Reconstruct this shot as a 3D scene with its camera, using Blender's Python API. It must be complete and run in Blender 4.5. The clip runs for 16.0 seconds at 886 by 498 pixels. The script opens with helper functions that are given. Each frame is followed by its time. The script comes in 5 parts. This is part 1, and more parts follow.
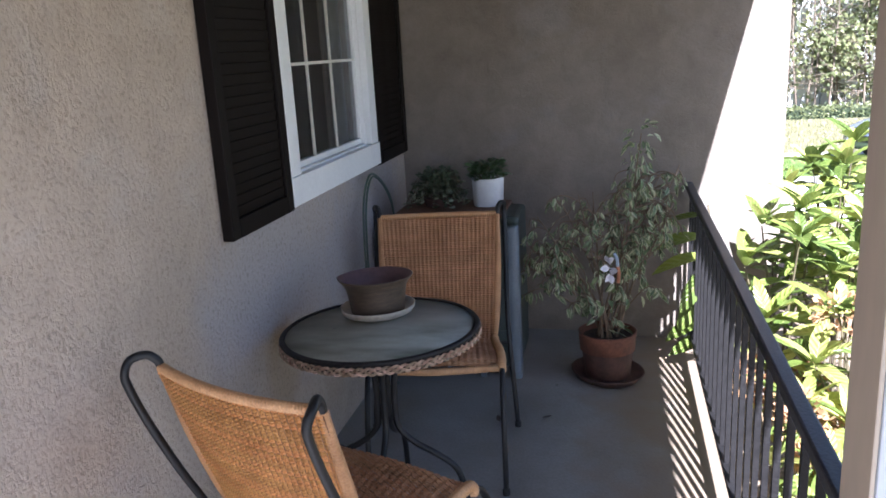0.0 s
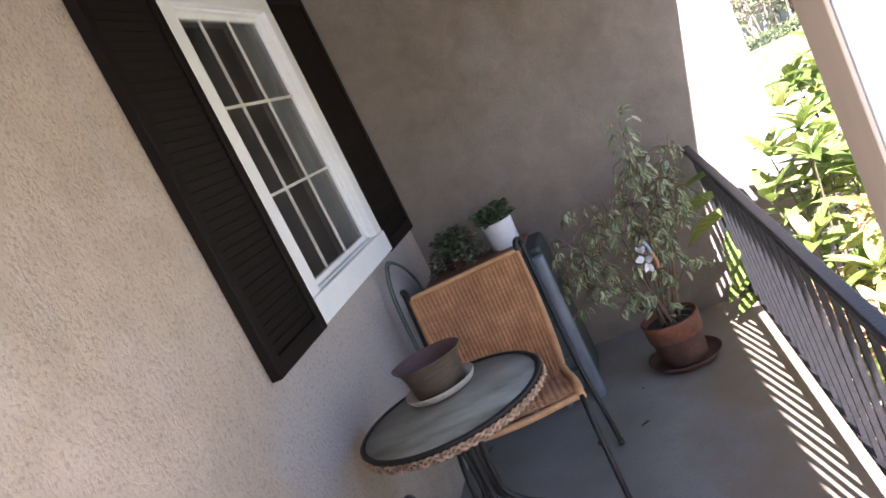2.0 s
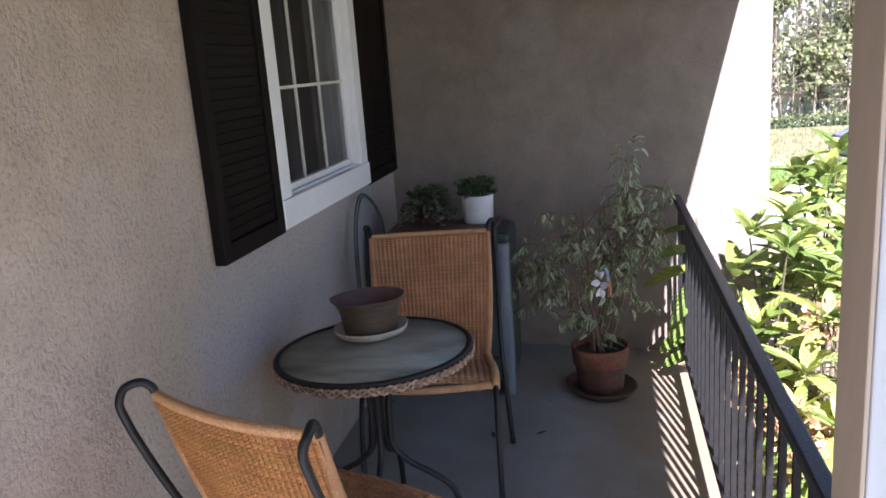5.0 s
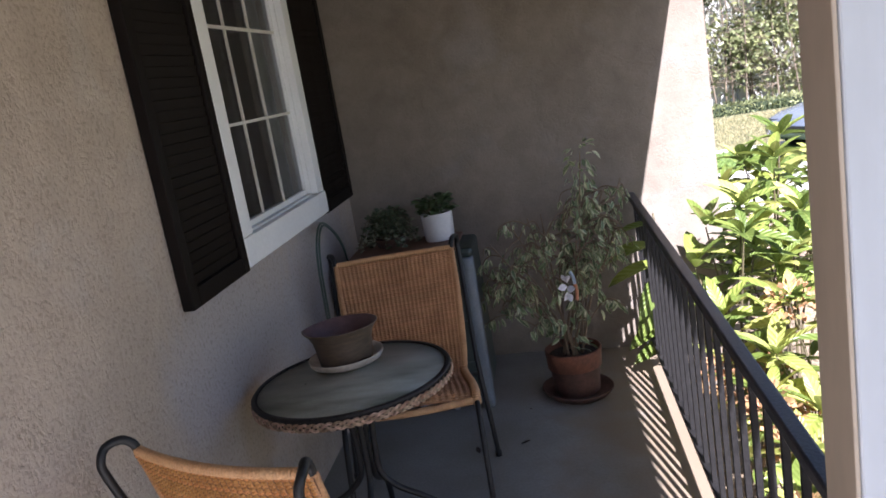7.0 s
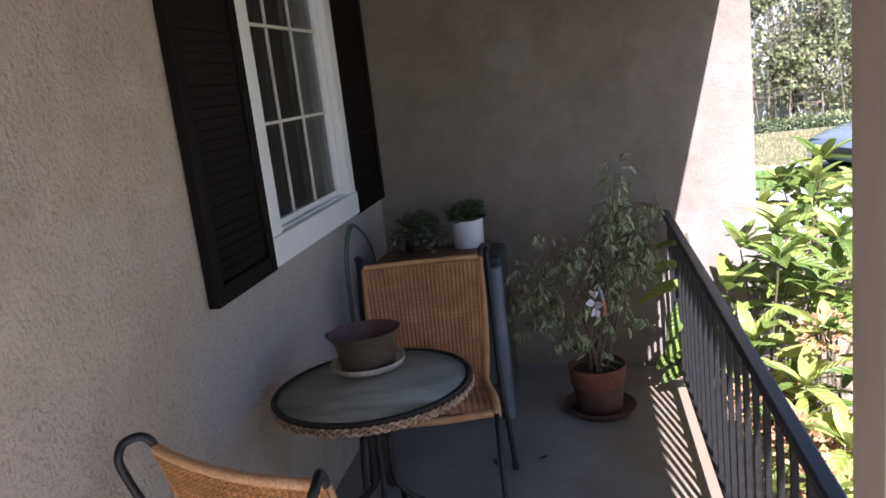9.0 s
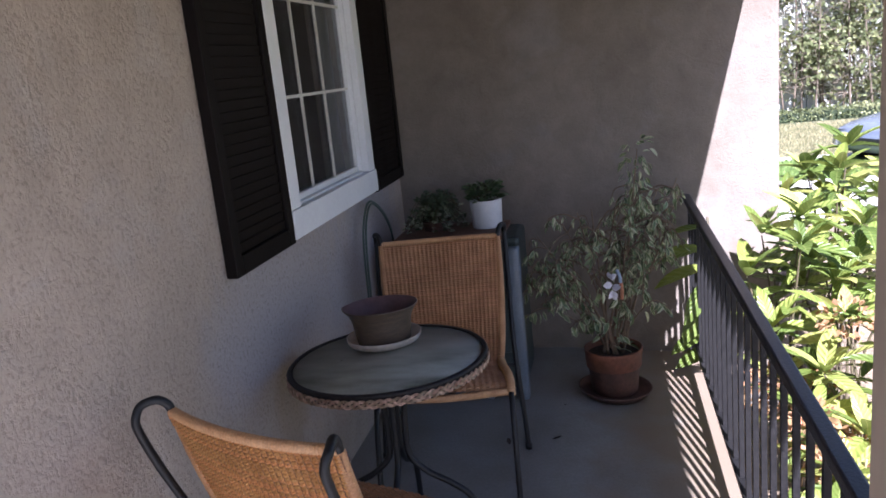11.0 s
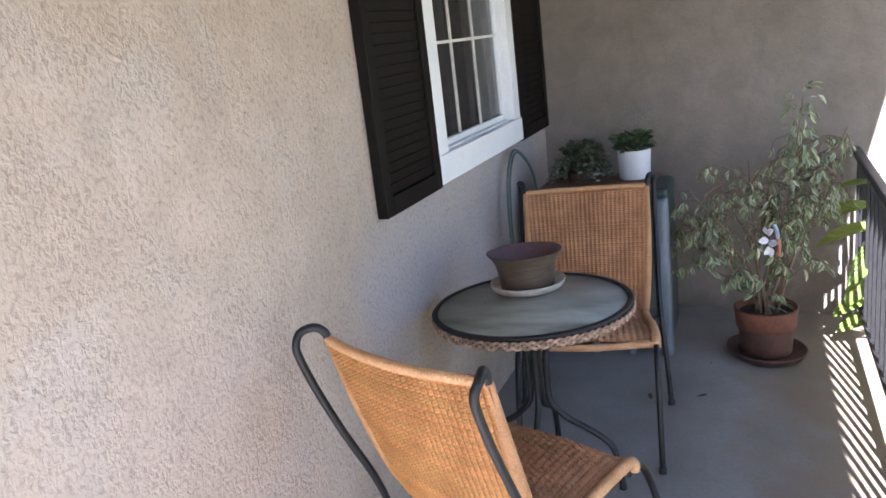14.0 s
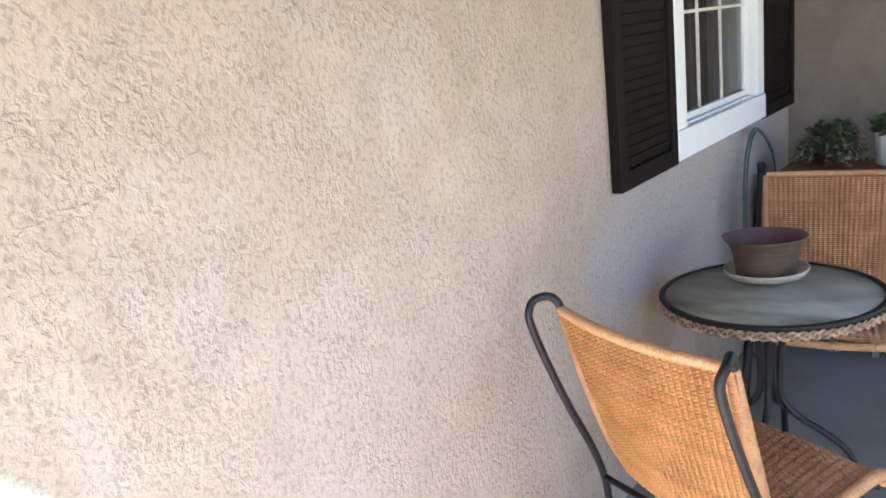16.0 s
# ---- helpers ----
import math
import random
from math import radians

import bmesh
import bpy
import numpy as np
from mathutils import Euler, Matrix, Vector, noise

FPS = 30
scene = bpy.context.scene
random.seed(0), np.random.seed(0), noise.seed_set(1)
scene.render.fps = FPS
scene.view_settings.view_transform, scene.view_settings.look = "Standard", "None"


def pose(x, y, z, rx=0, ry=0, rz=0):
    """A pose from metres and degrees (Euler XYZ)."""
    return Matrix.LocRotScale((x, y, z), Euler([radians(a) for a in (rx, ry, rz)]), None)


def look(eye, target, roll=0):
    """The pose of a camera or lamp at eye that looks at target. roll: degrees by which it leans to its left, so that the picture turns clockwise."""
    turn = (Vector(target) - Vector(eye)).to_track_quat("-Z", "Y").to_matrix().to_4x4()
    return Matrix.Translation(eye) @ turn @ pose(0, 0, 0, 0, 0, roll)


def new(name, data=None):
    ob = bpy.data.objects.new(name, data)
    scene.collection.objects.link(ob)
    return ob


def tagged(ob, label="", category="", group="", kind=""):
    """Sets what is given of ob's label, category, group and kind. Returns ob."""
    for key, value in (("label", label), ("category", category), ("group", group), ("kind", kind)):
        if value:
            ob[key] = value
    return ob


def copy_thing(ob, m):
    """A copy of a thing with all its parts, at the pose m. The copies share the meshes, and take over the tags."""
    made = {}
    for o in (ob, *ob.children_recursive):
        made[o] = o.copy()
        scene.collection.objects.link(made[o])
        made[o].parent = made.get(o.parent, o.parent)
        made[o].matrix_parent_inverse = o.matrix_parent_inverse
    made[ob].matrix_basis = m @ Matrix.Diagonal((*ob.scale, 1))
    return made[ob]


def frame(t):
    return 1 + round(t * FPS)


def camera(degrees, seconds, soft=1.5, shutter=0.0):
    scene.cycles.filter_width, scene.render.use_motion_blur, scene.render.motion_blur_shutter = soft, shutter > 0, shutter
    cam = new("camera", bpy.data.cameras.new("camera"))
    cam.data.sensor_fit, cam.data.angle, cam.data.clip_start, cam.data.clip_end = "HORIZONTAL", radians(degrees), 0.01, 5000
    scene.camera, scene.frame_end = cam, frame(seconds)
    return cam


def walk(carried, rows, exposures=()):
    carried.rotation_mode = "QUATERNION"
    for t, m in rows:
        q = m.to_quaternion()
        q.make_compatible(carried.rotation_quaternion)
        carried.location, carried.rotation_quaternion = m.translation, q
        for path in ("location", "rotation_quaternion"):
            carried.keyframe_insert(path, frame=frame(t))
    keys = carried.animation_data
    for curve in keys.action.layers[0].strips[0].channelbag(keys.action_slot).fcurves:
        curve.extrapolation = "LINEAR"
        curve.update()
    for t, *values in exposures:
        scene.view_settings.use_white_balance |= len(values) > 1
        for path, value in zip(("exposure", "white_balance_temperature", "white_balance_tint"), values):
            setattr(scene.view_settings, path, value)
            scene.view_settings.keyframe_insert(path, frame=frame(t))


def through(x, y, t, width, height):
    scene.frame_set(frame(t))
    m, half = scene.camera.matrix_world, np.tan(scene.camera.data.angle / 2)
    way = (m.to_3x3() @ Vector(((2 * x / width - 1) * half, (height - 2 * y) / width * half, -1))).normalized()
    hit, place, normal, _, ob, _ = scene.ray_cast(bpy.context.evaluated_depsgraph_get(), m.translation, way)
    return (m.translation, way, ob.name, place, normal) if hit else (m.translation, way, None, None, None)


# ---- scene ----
cam = camera(59.4, 16.0, soft=1.7)
PATH = [
    (0, (1.172, -2.098, 1.581), (0.735, -0.21, 1.085), -3.2),
    (0.5, (1.175, -2.103, 1.591), (0.731, -0.206, 1.143), -3.4),
    (0.7, (1.155, -2.087, 1.584), (0.630, -0.216, 1.100), -11.6),
    (1, (1.166, -2.1, 1.628), (0.439, -0.267, 1.291), -29.2),
    (1.2, (1.204, -2.096, 1.636), (0.466, -0.267, 1.318), -36.0),
    (1.5, (1.248, -2.065, 1.589), (0.577, -0.211, 1.252), -46.6),
    (1.8, (1.216, -2.088, 1.640), (0.680, -0.191, 1.300), -37.4),
    (2, (1.222, -2.09, 1.579), (0.724, -0.181, 1.252), -26.2),
    (2.2, (1.185, -2.104, 1.605), (0.750, -0.188, 1.226), -18.1),
    (2.5, (1.186, -2.108, 1.588), (0.775, -0.187, 1.209), -10.0),
    (3, (1.179, -2.116, 1.598), (0.757, -0.197, 1.224), -6.0),
    (3.2, (1.175, -2.108, 1.597), (0.763, -0.191, 1.204), -5.5),
    (5.3, (1.176, -2.111, 1.601), (0.768, -0.208, 1.138), -4.0),
    (5.5, (1.17, -2.111, 1.598), (0.775, -0.207, 1.132), -4.1),
    (6, (1.152, -2.104, 1.6), (0.733, -0.216, 1.089), -3.8),
    (6.5, (1.157, -2.111, 1.621), (0.962, -0.162, 1.217), -8.7),
    (7, (1.143, -2.115, 1.611), (0.841, -0.186, 1.181), -9.5),
    (7.5, (1.143, -2.11, 1.617), (0.82, -0.185, 1.181), -7.4),
    (8, (1.154, -2.104, 1.622), (0.767, -0.197, 1.159), -8.2),
    (8.5, (1.156, -2.078, 1.618), (0.839, -0.155, 1.168), -7.3),
    (9, (1.146, -2.087, 1.641), (0.77, -0.168, 1.22), -6.7),
    (9.2, (1.14, -2.09, 1.65), (0.751, -0.16, 1.298), -5.8),
    (11.3, (1.144, -2.091, 1.598), (0.704, -0.197, 1.131), -5.7),
    (11.5, (1.134, -2.095, 1.592), (0.658, -0.211, 1.118), -5.7),
    (12, (1.129, -2.098, 1.583), (0.558, -0.246, 1.089), -5.5),
    (12.5, (1.124, -2.106, 1.582), (0.5, -0.273, 1.086), -5.2),
    (13, (1.131, -2.104, 1.584), (0.516, -0.265, 1.091), -5.7),
    (13.5, (1.12, -2.107, 1.581), (0.465, -0.282, 1.093), -6.1),
    (14, (1.111, -2.113, 1.568), (0.352, -0.336, 1.051), -6.8),
    (14.5, (1.106, -2.118, 1.569), (0.279, -0.377, 1.036), -6.8),
    (15, (1.069, -2.138, 1.565), (0.079, -0.482, 1.042), -7.3),
    (15.5, (1.039, -2.159, 1.559), (-0.115, -0.614, 1.029), -6.8),
    (16, (1.033, -2.161, 1.568), (-0.167, -0.649, 1.048), -6.8),
]
EXPOSURES = [(0, 2.58, 5500, 19), (0.72, 2.53, 5500, 19), (1.0, 2.88, 5600, 21), (1.5, 3.63, 5750, 22), (2.0, 3.23, 5900, 23), (2.6, 2.5, 5850, 22), (3.0, 2.4, 5800, 22), (5.5, 2.45, 5700, 21),
             (6.0, 2.46, 5600, 22), (6.5, 2.28, 6300, 20), (7.0, 2.18, 5900, 21), (7.5, 2.16, 5750, 21), (9.2, 2.1, 5700, 21), (11.5, 2.15, 5450, 26), (11.95, 2.33, 5400, 23), (12.3, 3.07, 5550, 20),
             (13.0, 3.34, 5600, 19), (14.0, 3.37, 5650, 18), (14.5, 3.37, 5700, 18), (15.0, 3.87, 5700, 17), (15.5, 3.67, 5750, 15), (16.0, 3.57, 5850, 15)]
walk(cam, [(t, look(eye, target, roll)) for t, eye, target, roll in PATH], EXPOSURES)

# ---- world and sun ----
SUN_WAY = Vector((-0.245, 0.98, -1.0)).normalized()      # the way the sunlight travels
world = bpy.data.worlds.new("sky")
scene.world = world
world.use_nodes = True
wt = world.node_tree
sky = wt.nodes.new("ShaderNodeTexSky")
sky.sky_type, sky.sun_disc = "NISHITA", False
sky.sun_elevation = math.asin(-SUN_WAY.z)
sky.sun_rotation = math.atan2(-SUN_WAY.x, -SUN_WAY.y)
wt.nodes["Background"].inputs["Strength"].default_value = 0.042
wt.links.new(sky.outputs["Color"], wt.nodes["Background"].inputs["Color"])
sun_data = bpy.data.lights.new("sun", "SUN")
sun_data.energy, sun_data.angle, sun_data.color = 5.0, radians(0.53), (1.0, 0.965, 0.91)
sun = new("sun", sun_data)
sun.matrix_world = look((3, -6, 9), Vector((3, -6, 9)) + SUN_WAY)


# ---- materials ----
def material(name, base, other=None, rough=0.7, scale=8.0, metal=0.0, bump=0.0, bump_scale=60.0, grain=0.12, spec=0.5,
             per_object=0.0, per_island=0.0, translucent=0.0, stretch=(1, 1, 1), bump_depth=0.004):
    """A surface with a slow mottling between two colours, a fine grain and a fine relief, in metres."""
    m = bpy.data.materials.new(name)
    m.use_nodes = True
    nt = m.node_tree
    n, link = nt.nodes, nt.links.new
    bsdf = n["Principled BSDF"]
    co = n.new("ShaderNodeTexCoord")
    mp = n.new("ShaderNodeMapping")
    mp.inputs["Scale"].default_value = stretch
    link(co.outputs["Object"], mp.inputs["Vector"])
    big = n.new("ShaderNodeTexNoise")
    big.inputs["Scale"].default_value, big.inputs["Detail"].default_value = scale, 5
    link(mp.outputs["Vector"], big.inputs["Vector"])
    fine = n.new("ShaderNodeTexNoise")
    fine.inputs["Scale"].default_value, fine.inputs["Detail"].default_value = bump_scale, 4
    link(mp.outputs["Vector"], fine.inputs["Vector"])
    other = other or tuple(c * 0.75 for c in base)
    ramp = n.new("ShaderNodeValToRGB")
    ramp.color_ramp.elements[0].position, ramp.color_ramp.elements[1].position = 0.32, 0.68
    ramp.color_ramp.elements[0].color, ramp.color_ramp.elements[1].color = (*other, 1), (*base, 1)
    link(big.outputs["Fac"], ramp.inputs["Fac"])
    mul = n.new("ShaderNodeMix")
    mul.data_type, mul.blend_type = "RGBA", "MULTIPLY"
    mul.inputs["Factor"].default_value = 1.0
    gr = n.new("ShaderNodeMapRange")
    gr.inputs["From Min"].default_value, gr.inputs["From Max"].default_value = 0.3, 0.7
    gr.inputs["To Min"].default_value, gr.inputs["To Max"].default_value = 1 - grain, 1 + grain
    link(fine.outputs["Fac"], gr.inputs["Value"])
    link(ramp.outputs["Color"], mul.inputs["A"])
    link(gr.outputs["Result"], mul.inputs["B"])
    out = mul.outputs["Result"]
    if per_object or per_island:
        src = n.new("ShaderNodeObjectInfo") if per_object else n.new("ShaderNodeNewGeometry")
        val = src.outputs["Random"] if per_object else src.outputs["Random Per Island"]
        amount = per_object or per_island
        hsv = n.new("ShaderNodeHueSaturation")
        vr = n.new("ShaderNodeMapRange")
        vr.inputs["To Min"].default_value, vr.inputs["To Max"].default_value = 1 - amount, 1 + amount
        link(val, vr.inputs["Value"])
        link(vr.outputs["Result"], hsv.inputs["Value"])
        hr = n.new("ShaderNodeMapRange")
        hr.inputs["To Min"].default_value, hr.inputs["To Max"].default_value = 0.5 + amount * 0.05, 0.5 - amount * 0.05
        link(val, hr.inputs["Value"])
        link(hr.outputs["Result"], hsv.inputs["Hue"])
        link(out, hsv.inputs["Color"])
        out = hsv.outputs["Color"]
    link(out, bsdf.inputs["Base Color"])
    rr = n.new("ShaderNodeMapRange")
    rr.inputs["To Min"].default_value, rr.inputs["To Max"].default_value = max(0.02, rough - 0.08), min(1, rough + 0.08)
    link(big.outputs["Fac"], rr.inputs["Value"])
    link(rr.outputs["Result"], bsdf.inputs["Roughness"])
    bsdf.inputs["Metallic"].default_value = metal
    bsdf.inputs["Specular IOR Level"].default_value = spec
    if bump:
        b = n.new("ShaderNodeBump")
        b.inputs["Strength"].default_value, b.inputs["Distance"].default_value = bump, bump_depth
        link(fine.outputs["Fac"], b.inputs["Height"])
        link(b.outputs["Normal"], bsdf.inputs["Normal"])
    if translucent:
        tr = n.new("ShaderNodeBsdfTranslucent")
        link(out, tr.inputs["Color"])
        mix = n.new("ShaderNodeMixShader")
        mix.inputs["Fac"].default_value = translucent
        link(bsdf.outputs["BSDF"], mix.inputs[1])
        link(tr.outputs["BSDF"], mix.inputs[2])
        link(mix.outputs["Shader"], n["Material Output"].inputs["Surface"])
    return m


def stucco(name, base, other, lump, depth, stain=(0.36, 0.37, 0.42), pit_shade=1.0, mottle=0.55, marks=(), ridges=()):
    """Dashed cement stucco, trowelled down: lumps about a centimetre wide with flattened tops, smoother patches, rubbed
    greyish places, pale runs and a few long ridges. marks: stains and tinted patches of the wall as (colour, strength,
    y, z, half width, half height, raggedness);
    ridges: long trowel edges as (y, z, slope, half length)."""
    m = bpy.data.materials.new(name)
    m.use_nodes = True
    nt = m.node_tree
    n, link = nt.nodes, nt.links.new
    bsdf = n["Principled BSDF"]
    co = n.new("ShaderNodeTexCoord")
    where = n.new("ShaderNodeSeparateXYZ")
    link(co.outputs["Object"], where.inputs[0])

    def put(value, socket):
        if isinstance(value, (int, float)):
            socket.default_value = value
        else:
            link(value, socket)

    def tex(scale, detail, rough=0.5, distort=0.0, stretch=None):
        t = n.new("ShaderNodeTexNoise")
        t.inputs["Scale"].default_value, t.inputs["Detail"].default_value = scale, detail
        t.inputs["Roughness"].default_value, t.inputs["Distortion"].default_value = rough, distort
        src = co.outputs["Object"]
        if stretch:
            mp = n.new("ShaderNodeMapping")
            mp.inputs["Scale"].default_value = stretch
            link(src, mp.inputs["Vector"])
            src = mp.outputs["Vector"]
        link(src, t.inputs["Vector"])
        return t.outputs["Fac"]

    def span(value, a, b, c=0.0, d=1.0):
        r = n.new("ShaderNodeMapRange")
        r.interpolation_type = "SMOOTHSTEP"
        for key, v in (("From Min", a), ("From Max", b), ("To Min", c), ("To Max", d)):
            r.inputs[key].default_value = v
        link(value, r.inputs["Value"])
        return r.outputs["Result"]

    def calc(kind, a, b, c=0.0):
        x = n.new("ShaderNodeMath")
        x.operation = kind
        for k, v in enumerate((a, b, c)):
            put(v, x.inputs[k])
        return x.outputs[0]

    def ramp(fac, a, b, ca, cb):
        r = n.new("ShaderNodeValToRGB")
        r.color_ramp.elements[0].position, r.color_ramp.elements[1].position = a, b
        r.color_ramp.elements[0].color, r.color_ramp.elements[1].color = (*ca, 1), (*cb, 1)
        link(fac, r.inputs["Fac"])
        return r.outputs["Color"]

    def mix(kind, fac, a, b):
        x = n.new("ShaderNodeMix")
        x.data_type, x.blend_type = "RGBA", kind
        put(fac, x.inputs["Factor"])
        link(a, x.inputs["A"])
        if isinstance(b, tuple):
            x.inputs["B"].default_value = (*b, 1)
        else:
            link(b, x.inputs["B"])
        return x.outputs["Result"]

    slow = ramp(tex(1.6, 6, 0.6), 0.35, 0.66, other, base)
    col = mix("MIX", span(tex(2.7, 4, 0.6, 0.4), 0.50, 0.70, 0.0, mottle), slow, stain)
    blotch = tex(7.5, 5, 0.62, 0.5)
    col = mix("MULTIPLY", 1.0, col, ramp(blotch, 0.34, 0.66, (1 - 0.17 * mottle,) * 3, (1 + 0.14 * mottle,) * 3))
    # pale lime runs down the wall
    runs = calc("MULTIPLY", span(tex(1.0, 4, 0.55, 0.0, (1, 15, 1.6)), 0.60, 0.70), span(tex(2.4, 2), 0.46, 0.60))
    col = mix("MIX", calc("MULTIPLY", runs, 0.35 * mottle), col, tuple(min(0.8, c * 1.35) for c in base))
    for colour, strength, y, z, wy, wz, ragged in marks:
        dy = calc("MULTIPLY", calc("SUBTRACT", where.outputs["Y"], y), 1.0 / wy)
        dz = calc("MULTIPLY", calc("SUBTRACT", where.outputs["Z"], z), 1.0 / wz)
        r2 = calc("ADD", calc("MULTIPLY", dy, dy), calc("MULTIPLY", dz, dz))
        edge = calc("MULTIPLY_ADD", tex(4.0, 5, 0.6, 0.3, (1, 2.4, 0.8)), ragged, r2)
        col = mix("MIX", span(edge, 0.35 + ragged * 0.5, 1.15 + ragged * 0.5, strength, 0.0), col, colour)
    # the dash: worm-like lumps whose tops were pressed flat
    raw = tex(lump, 2, 0.5, 0.35)
    lumps = span(raw, 0.35, 0.62)
    crumbs = span(tex(lump * 1.9, 2, 0.5, 0.2), 0.36, 0.64)
    fine = tex(lump * 4.2, 2)
    smooth_place = span(tex(5.5, 4, 0.6, 0.8), 0.42, 0.60, 0.50, 1.0)
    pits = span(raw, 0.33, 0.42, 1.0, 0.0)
    # shade of pits and hollows is multiplied into the colour, lump tops lightened
    col = mix("MULTIPLY", calc("MULTIPLY", pits, 0.85 * pit_shade), col, (0.56, 0.53, 0.50))
    col = mix("MULTIPLY", 0.8, col, ramp(lumps, 0.0, 1.0, (1 - 0.20 * pit_shade,) * 3, (1 + 0.05 * pit_shade,) * 3))
    col = mix("MULTIPLY", 1.0, col, ramp(fine, 0.3, 0.65, (0.94, 0.94, 0.94), (1.03, 1.03, 1.03)))
    link(col, bsdf.inputs["Base Color"])
    bsdf.inputs["Roughness"].default_value = 0.92
    bsdf.inputs["Specular IOR Level"].default_value = 0.2
    plate = calc("MULTIPLY", span(tex(19.0, 4, 0.62, 0.7), 0.53, 0.60), span(tex(3.1, 2), 0.40, 0.60))
    height = calc("MULTIPLY_ADD", crumbs, 0.48, lumps)
    height = calc("ADD", calc("MULTIPLY", height, calc("MULTIPLY_ADD", plate, -0.75, 1.0)), calc("MULTIPLY", plate, 1.35))
    height = calc("MULTIPLY_ADD", fine, 0.10, height)
    # thin trowel ridges, few and broken
    swell = calc("PINGPONG", tex(1.35, 3, 0.45, 0.8), 0.5)
    ridge = calc("MULTIPLY", span(swell, 0.490, 0.4995), span(tex(2.1, 2), 0.52, 0.60))
    height = calc("MULTIPLY_ADD", ridge, 1.1, height)
    for y, z, slope, half in ridges:
        along = calc("SUBTRACT", where.outputs["Y"], y)
        line = calc("MULTIPLY_ADD", along, slope, calc("MULTIPLY_ADD", tex(9.0, 4, 0.6), 0.07, z - 0.035))
        lip = calc("MULTIPLY", span(calc("SUBTRACT", where.outputs["Z"], line), -0.010, 0.0), span(calc("SUBTRACT", where.outputs["Z"], line), 0.0, 0.003, 1.0, 0.0))
        lip = calc("MULTIPLY", lip, span(calc("ABSOLUTE", along, 0.0), half * 0.6, half, 1.0, 0.0))
        height = calc("MULTIPLY_ADD", calc("MULTIPLY", lip, span(tex(13.0, 3), 0.42, 0.58)), 1.5, height)
    b = n.new("ShaderNodeBump")
    b.inputs["Distance"].default_value = depth
    link(smooth_place, b.inputs["Strength"])
    link(height, b.inputs["Height"])
    link(b.outputs["Normal"], bsdf.inputs["Normal"])
    return m


def glass(name, tint, rough, mixed=0.0):
    m = bpy.data.materials.new(name)
    m.use_nodes = True
    bsdf = m.node_tree.nodes["Principled BSDF"]
    bsdf.inputs["Base Color"].default_value = (*tint, 1)
    bsdf.inputs["Roughness"].default_value = rough
    bsdf.inputs["IOR"].default_value = 1.45
    bsdf.inputs["Transmission Weight"].default_value = 1.0 - mixed
    return m


WALL_MARKS = (((0.400, 0.371, 0.366), 0.70, 0.42, 0.80, 0.70, 0.45, 1.6),       # grey-blue patches under the window and towards the corner
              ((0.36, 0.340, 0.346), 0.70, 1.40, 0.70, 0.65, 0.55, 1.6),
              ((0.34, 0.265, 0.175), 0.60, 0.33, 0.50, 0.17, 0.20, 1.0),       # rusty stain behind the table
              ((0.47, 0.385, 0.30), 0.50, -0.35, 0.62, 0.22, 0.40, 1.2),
              ((0.50, 0.43, 0.38), 0.35, -1.71, 1.05, 0.035, 0.20, 0.5),      # pale drips
              ((0.50, 0.43, 0.38), 0.40, -0.98, 1.42, 0.030, 0.10, 0.5))
STUCCO = stucco("stucco_coarse", (0.443, 0.373, 0.312), (0.405, 0.338, 0.280), 80.0, 0.0014, stain=(0.43, 0.395, 0.37), pit_shade=0.44, mottle=0.46, marks=WALL_MARKS,
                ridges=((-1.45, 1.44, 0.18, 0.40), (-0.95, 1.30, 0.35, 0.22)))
# darker than the house wall: the porch shade is put into this colour
STUCCO_SHADED = stucco("stucco_smooth_shaded", (0.246, 0.211, 0.177), (0.190, 0.160, 0.132), 80.0, 0.0010, stain=(0.245, 0.225, 0.215), pit_shade=0.10, mottle=0.6)
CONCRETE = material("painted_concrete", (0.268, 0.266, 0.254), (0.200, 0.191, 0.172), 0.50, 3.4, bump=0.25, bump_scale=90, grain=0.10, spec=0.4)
_n, _l = CONCRETE.node_tree.nodes, CONCRETE.node_tree.links.new
_bsdf = _n["Principled BSDF"]
_clean = _bsdf.inputs["Base Color"].links[0].from_socket
_co, _sep, _dn, _edge, _dirt = (_n.new("ShaderNodeTexCoord"), _n.new("ShaderNodeSeparateXYZ"), _n.new("ShaderNodeTexNoise"), _n.new("ShaderNodeMath"), _n.new("ShaderNodeMapRange"))
_dn.inputs["Scale"].default_value, _dn.inputs["Detail"].default_value = 4.5, 6
_l(_co.outputs["Object"], _dn.inputs["Vector"])
_l(_co.outputs["Object"], _sep.inputs[0])
_edge.operation = "MULTIPLY_ADD"
_l(_dn.outputs["Fac"], _edge.inputs[0])
_edge.inputs[1].default_value = 0.9
_l(_sep.outputs["X"], _edge.inputs[2])
_dirt.inputs["From Min"].default_value, _dirt.inputs["From Max"].default_value, _dirt.inputs["To Max"].default_value = 1.45, 1.85, 0.85
_l(_edge.outputs[0], _dirt.inputs["Value"])
_soil = _n.new("ShaderNodeMix")
_soil.data_type = "RGBA"
_soil.inputs["B"].default_value = (0.22, 0.165, 0.115, 1)
_l(_dirt.outputs["Result"], _soil.inputs["Factor"])
_l(_clean, _soil.inputs["A"])
_l(_soil.outputs["Result"], _bsdf.inputs["Base Color"])
BLACK_PAINT = material("black_brown_paint", (0.0085, 0.0058, 0.0050), (0.0050, 0.0034, 0.0030), 0.60, 10, bump=0.15, bump_scale=140, spec=0.14)
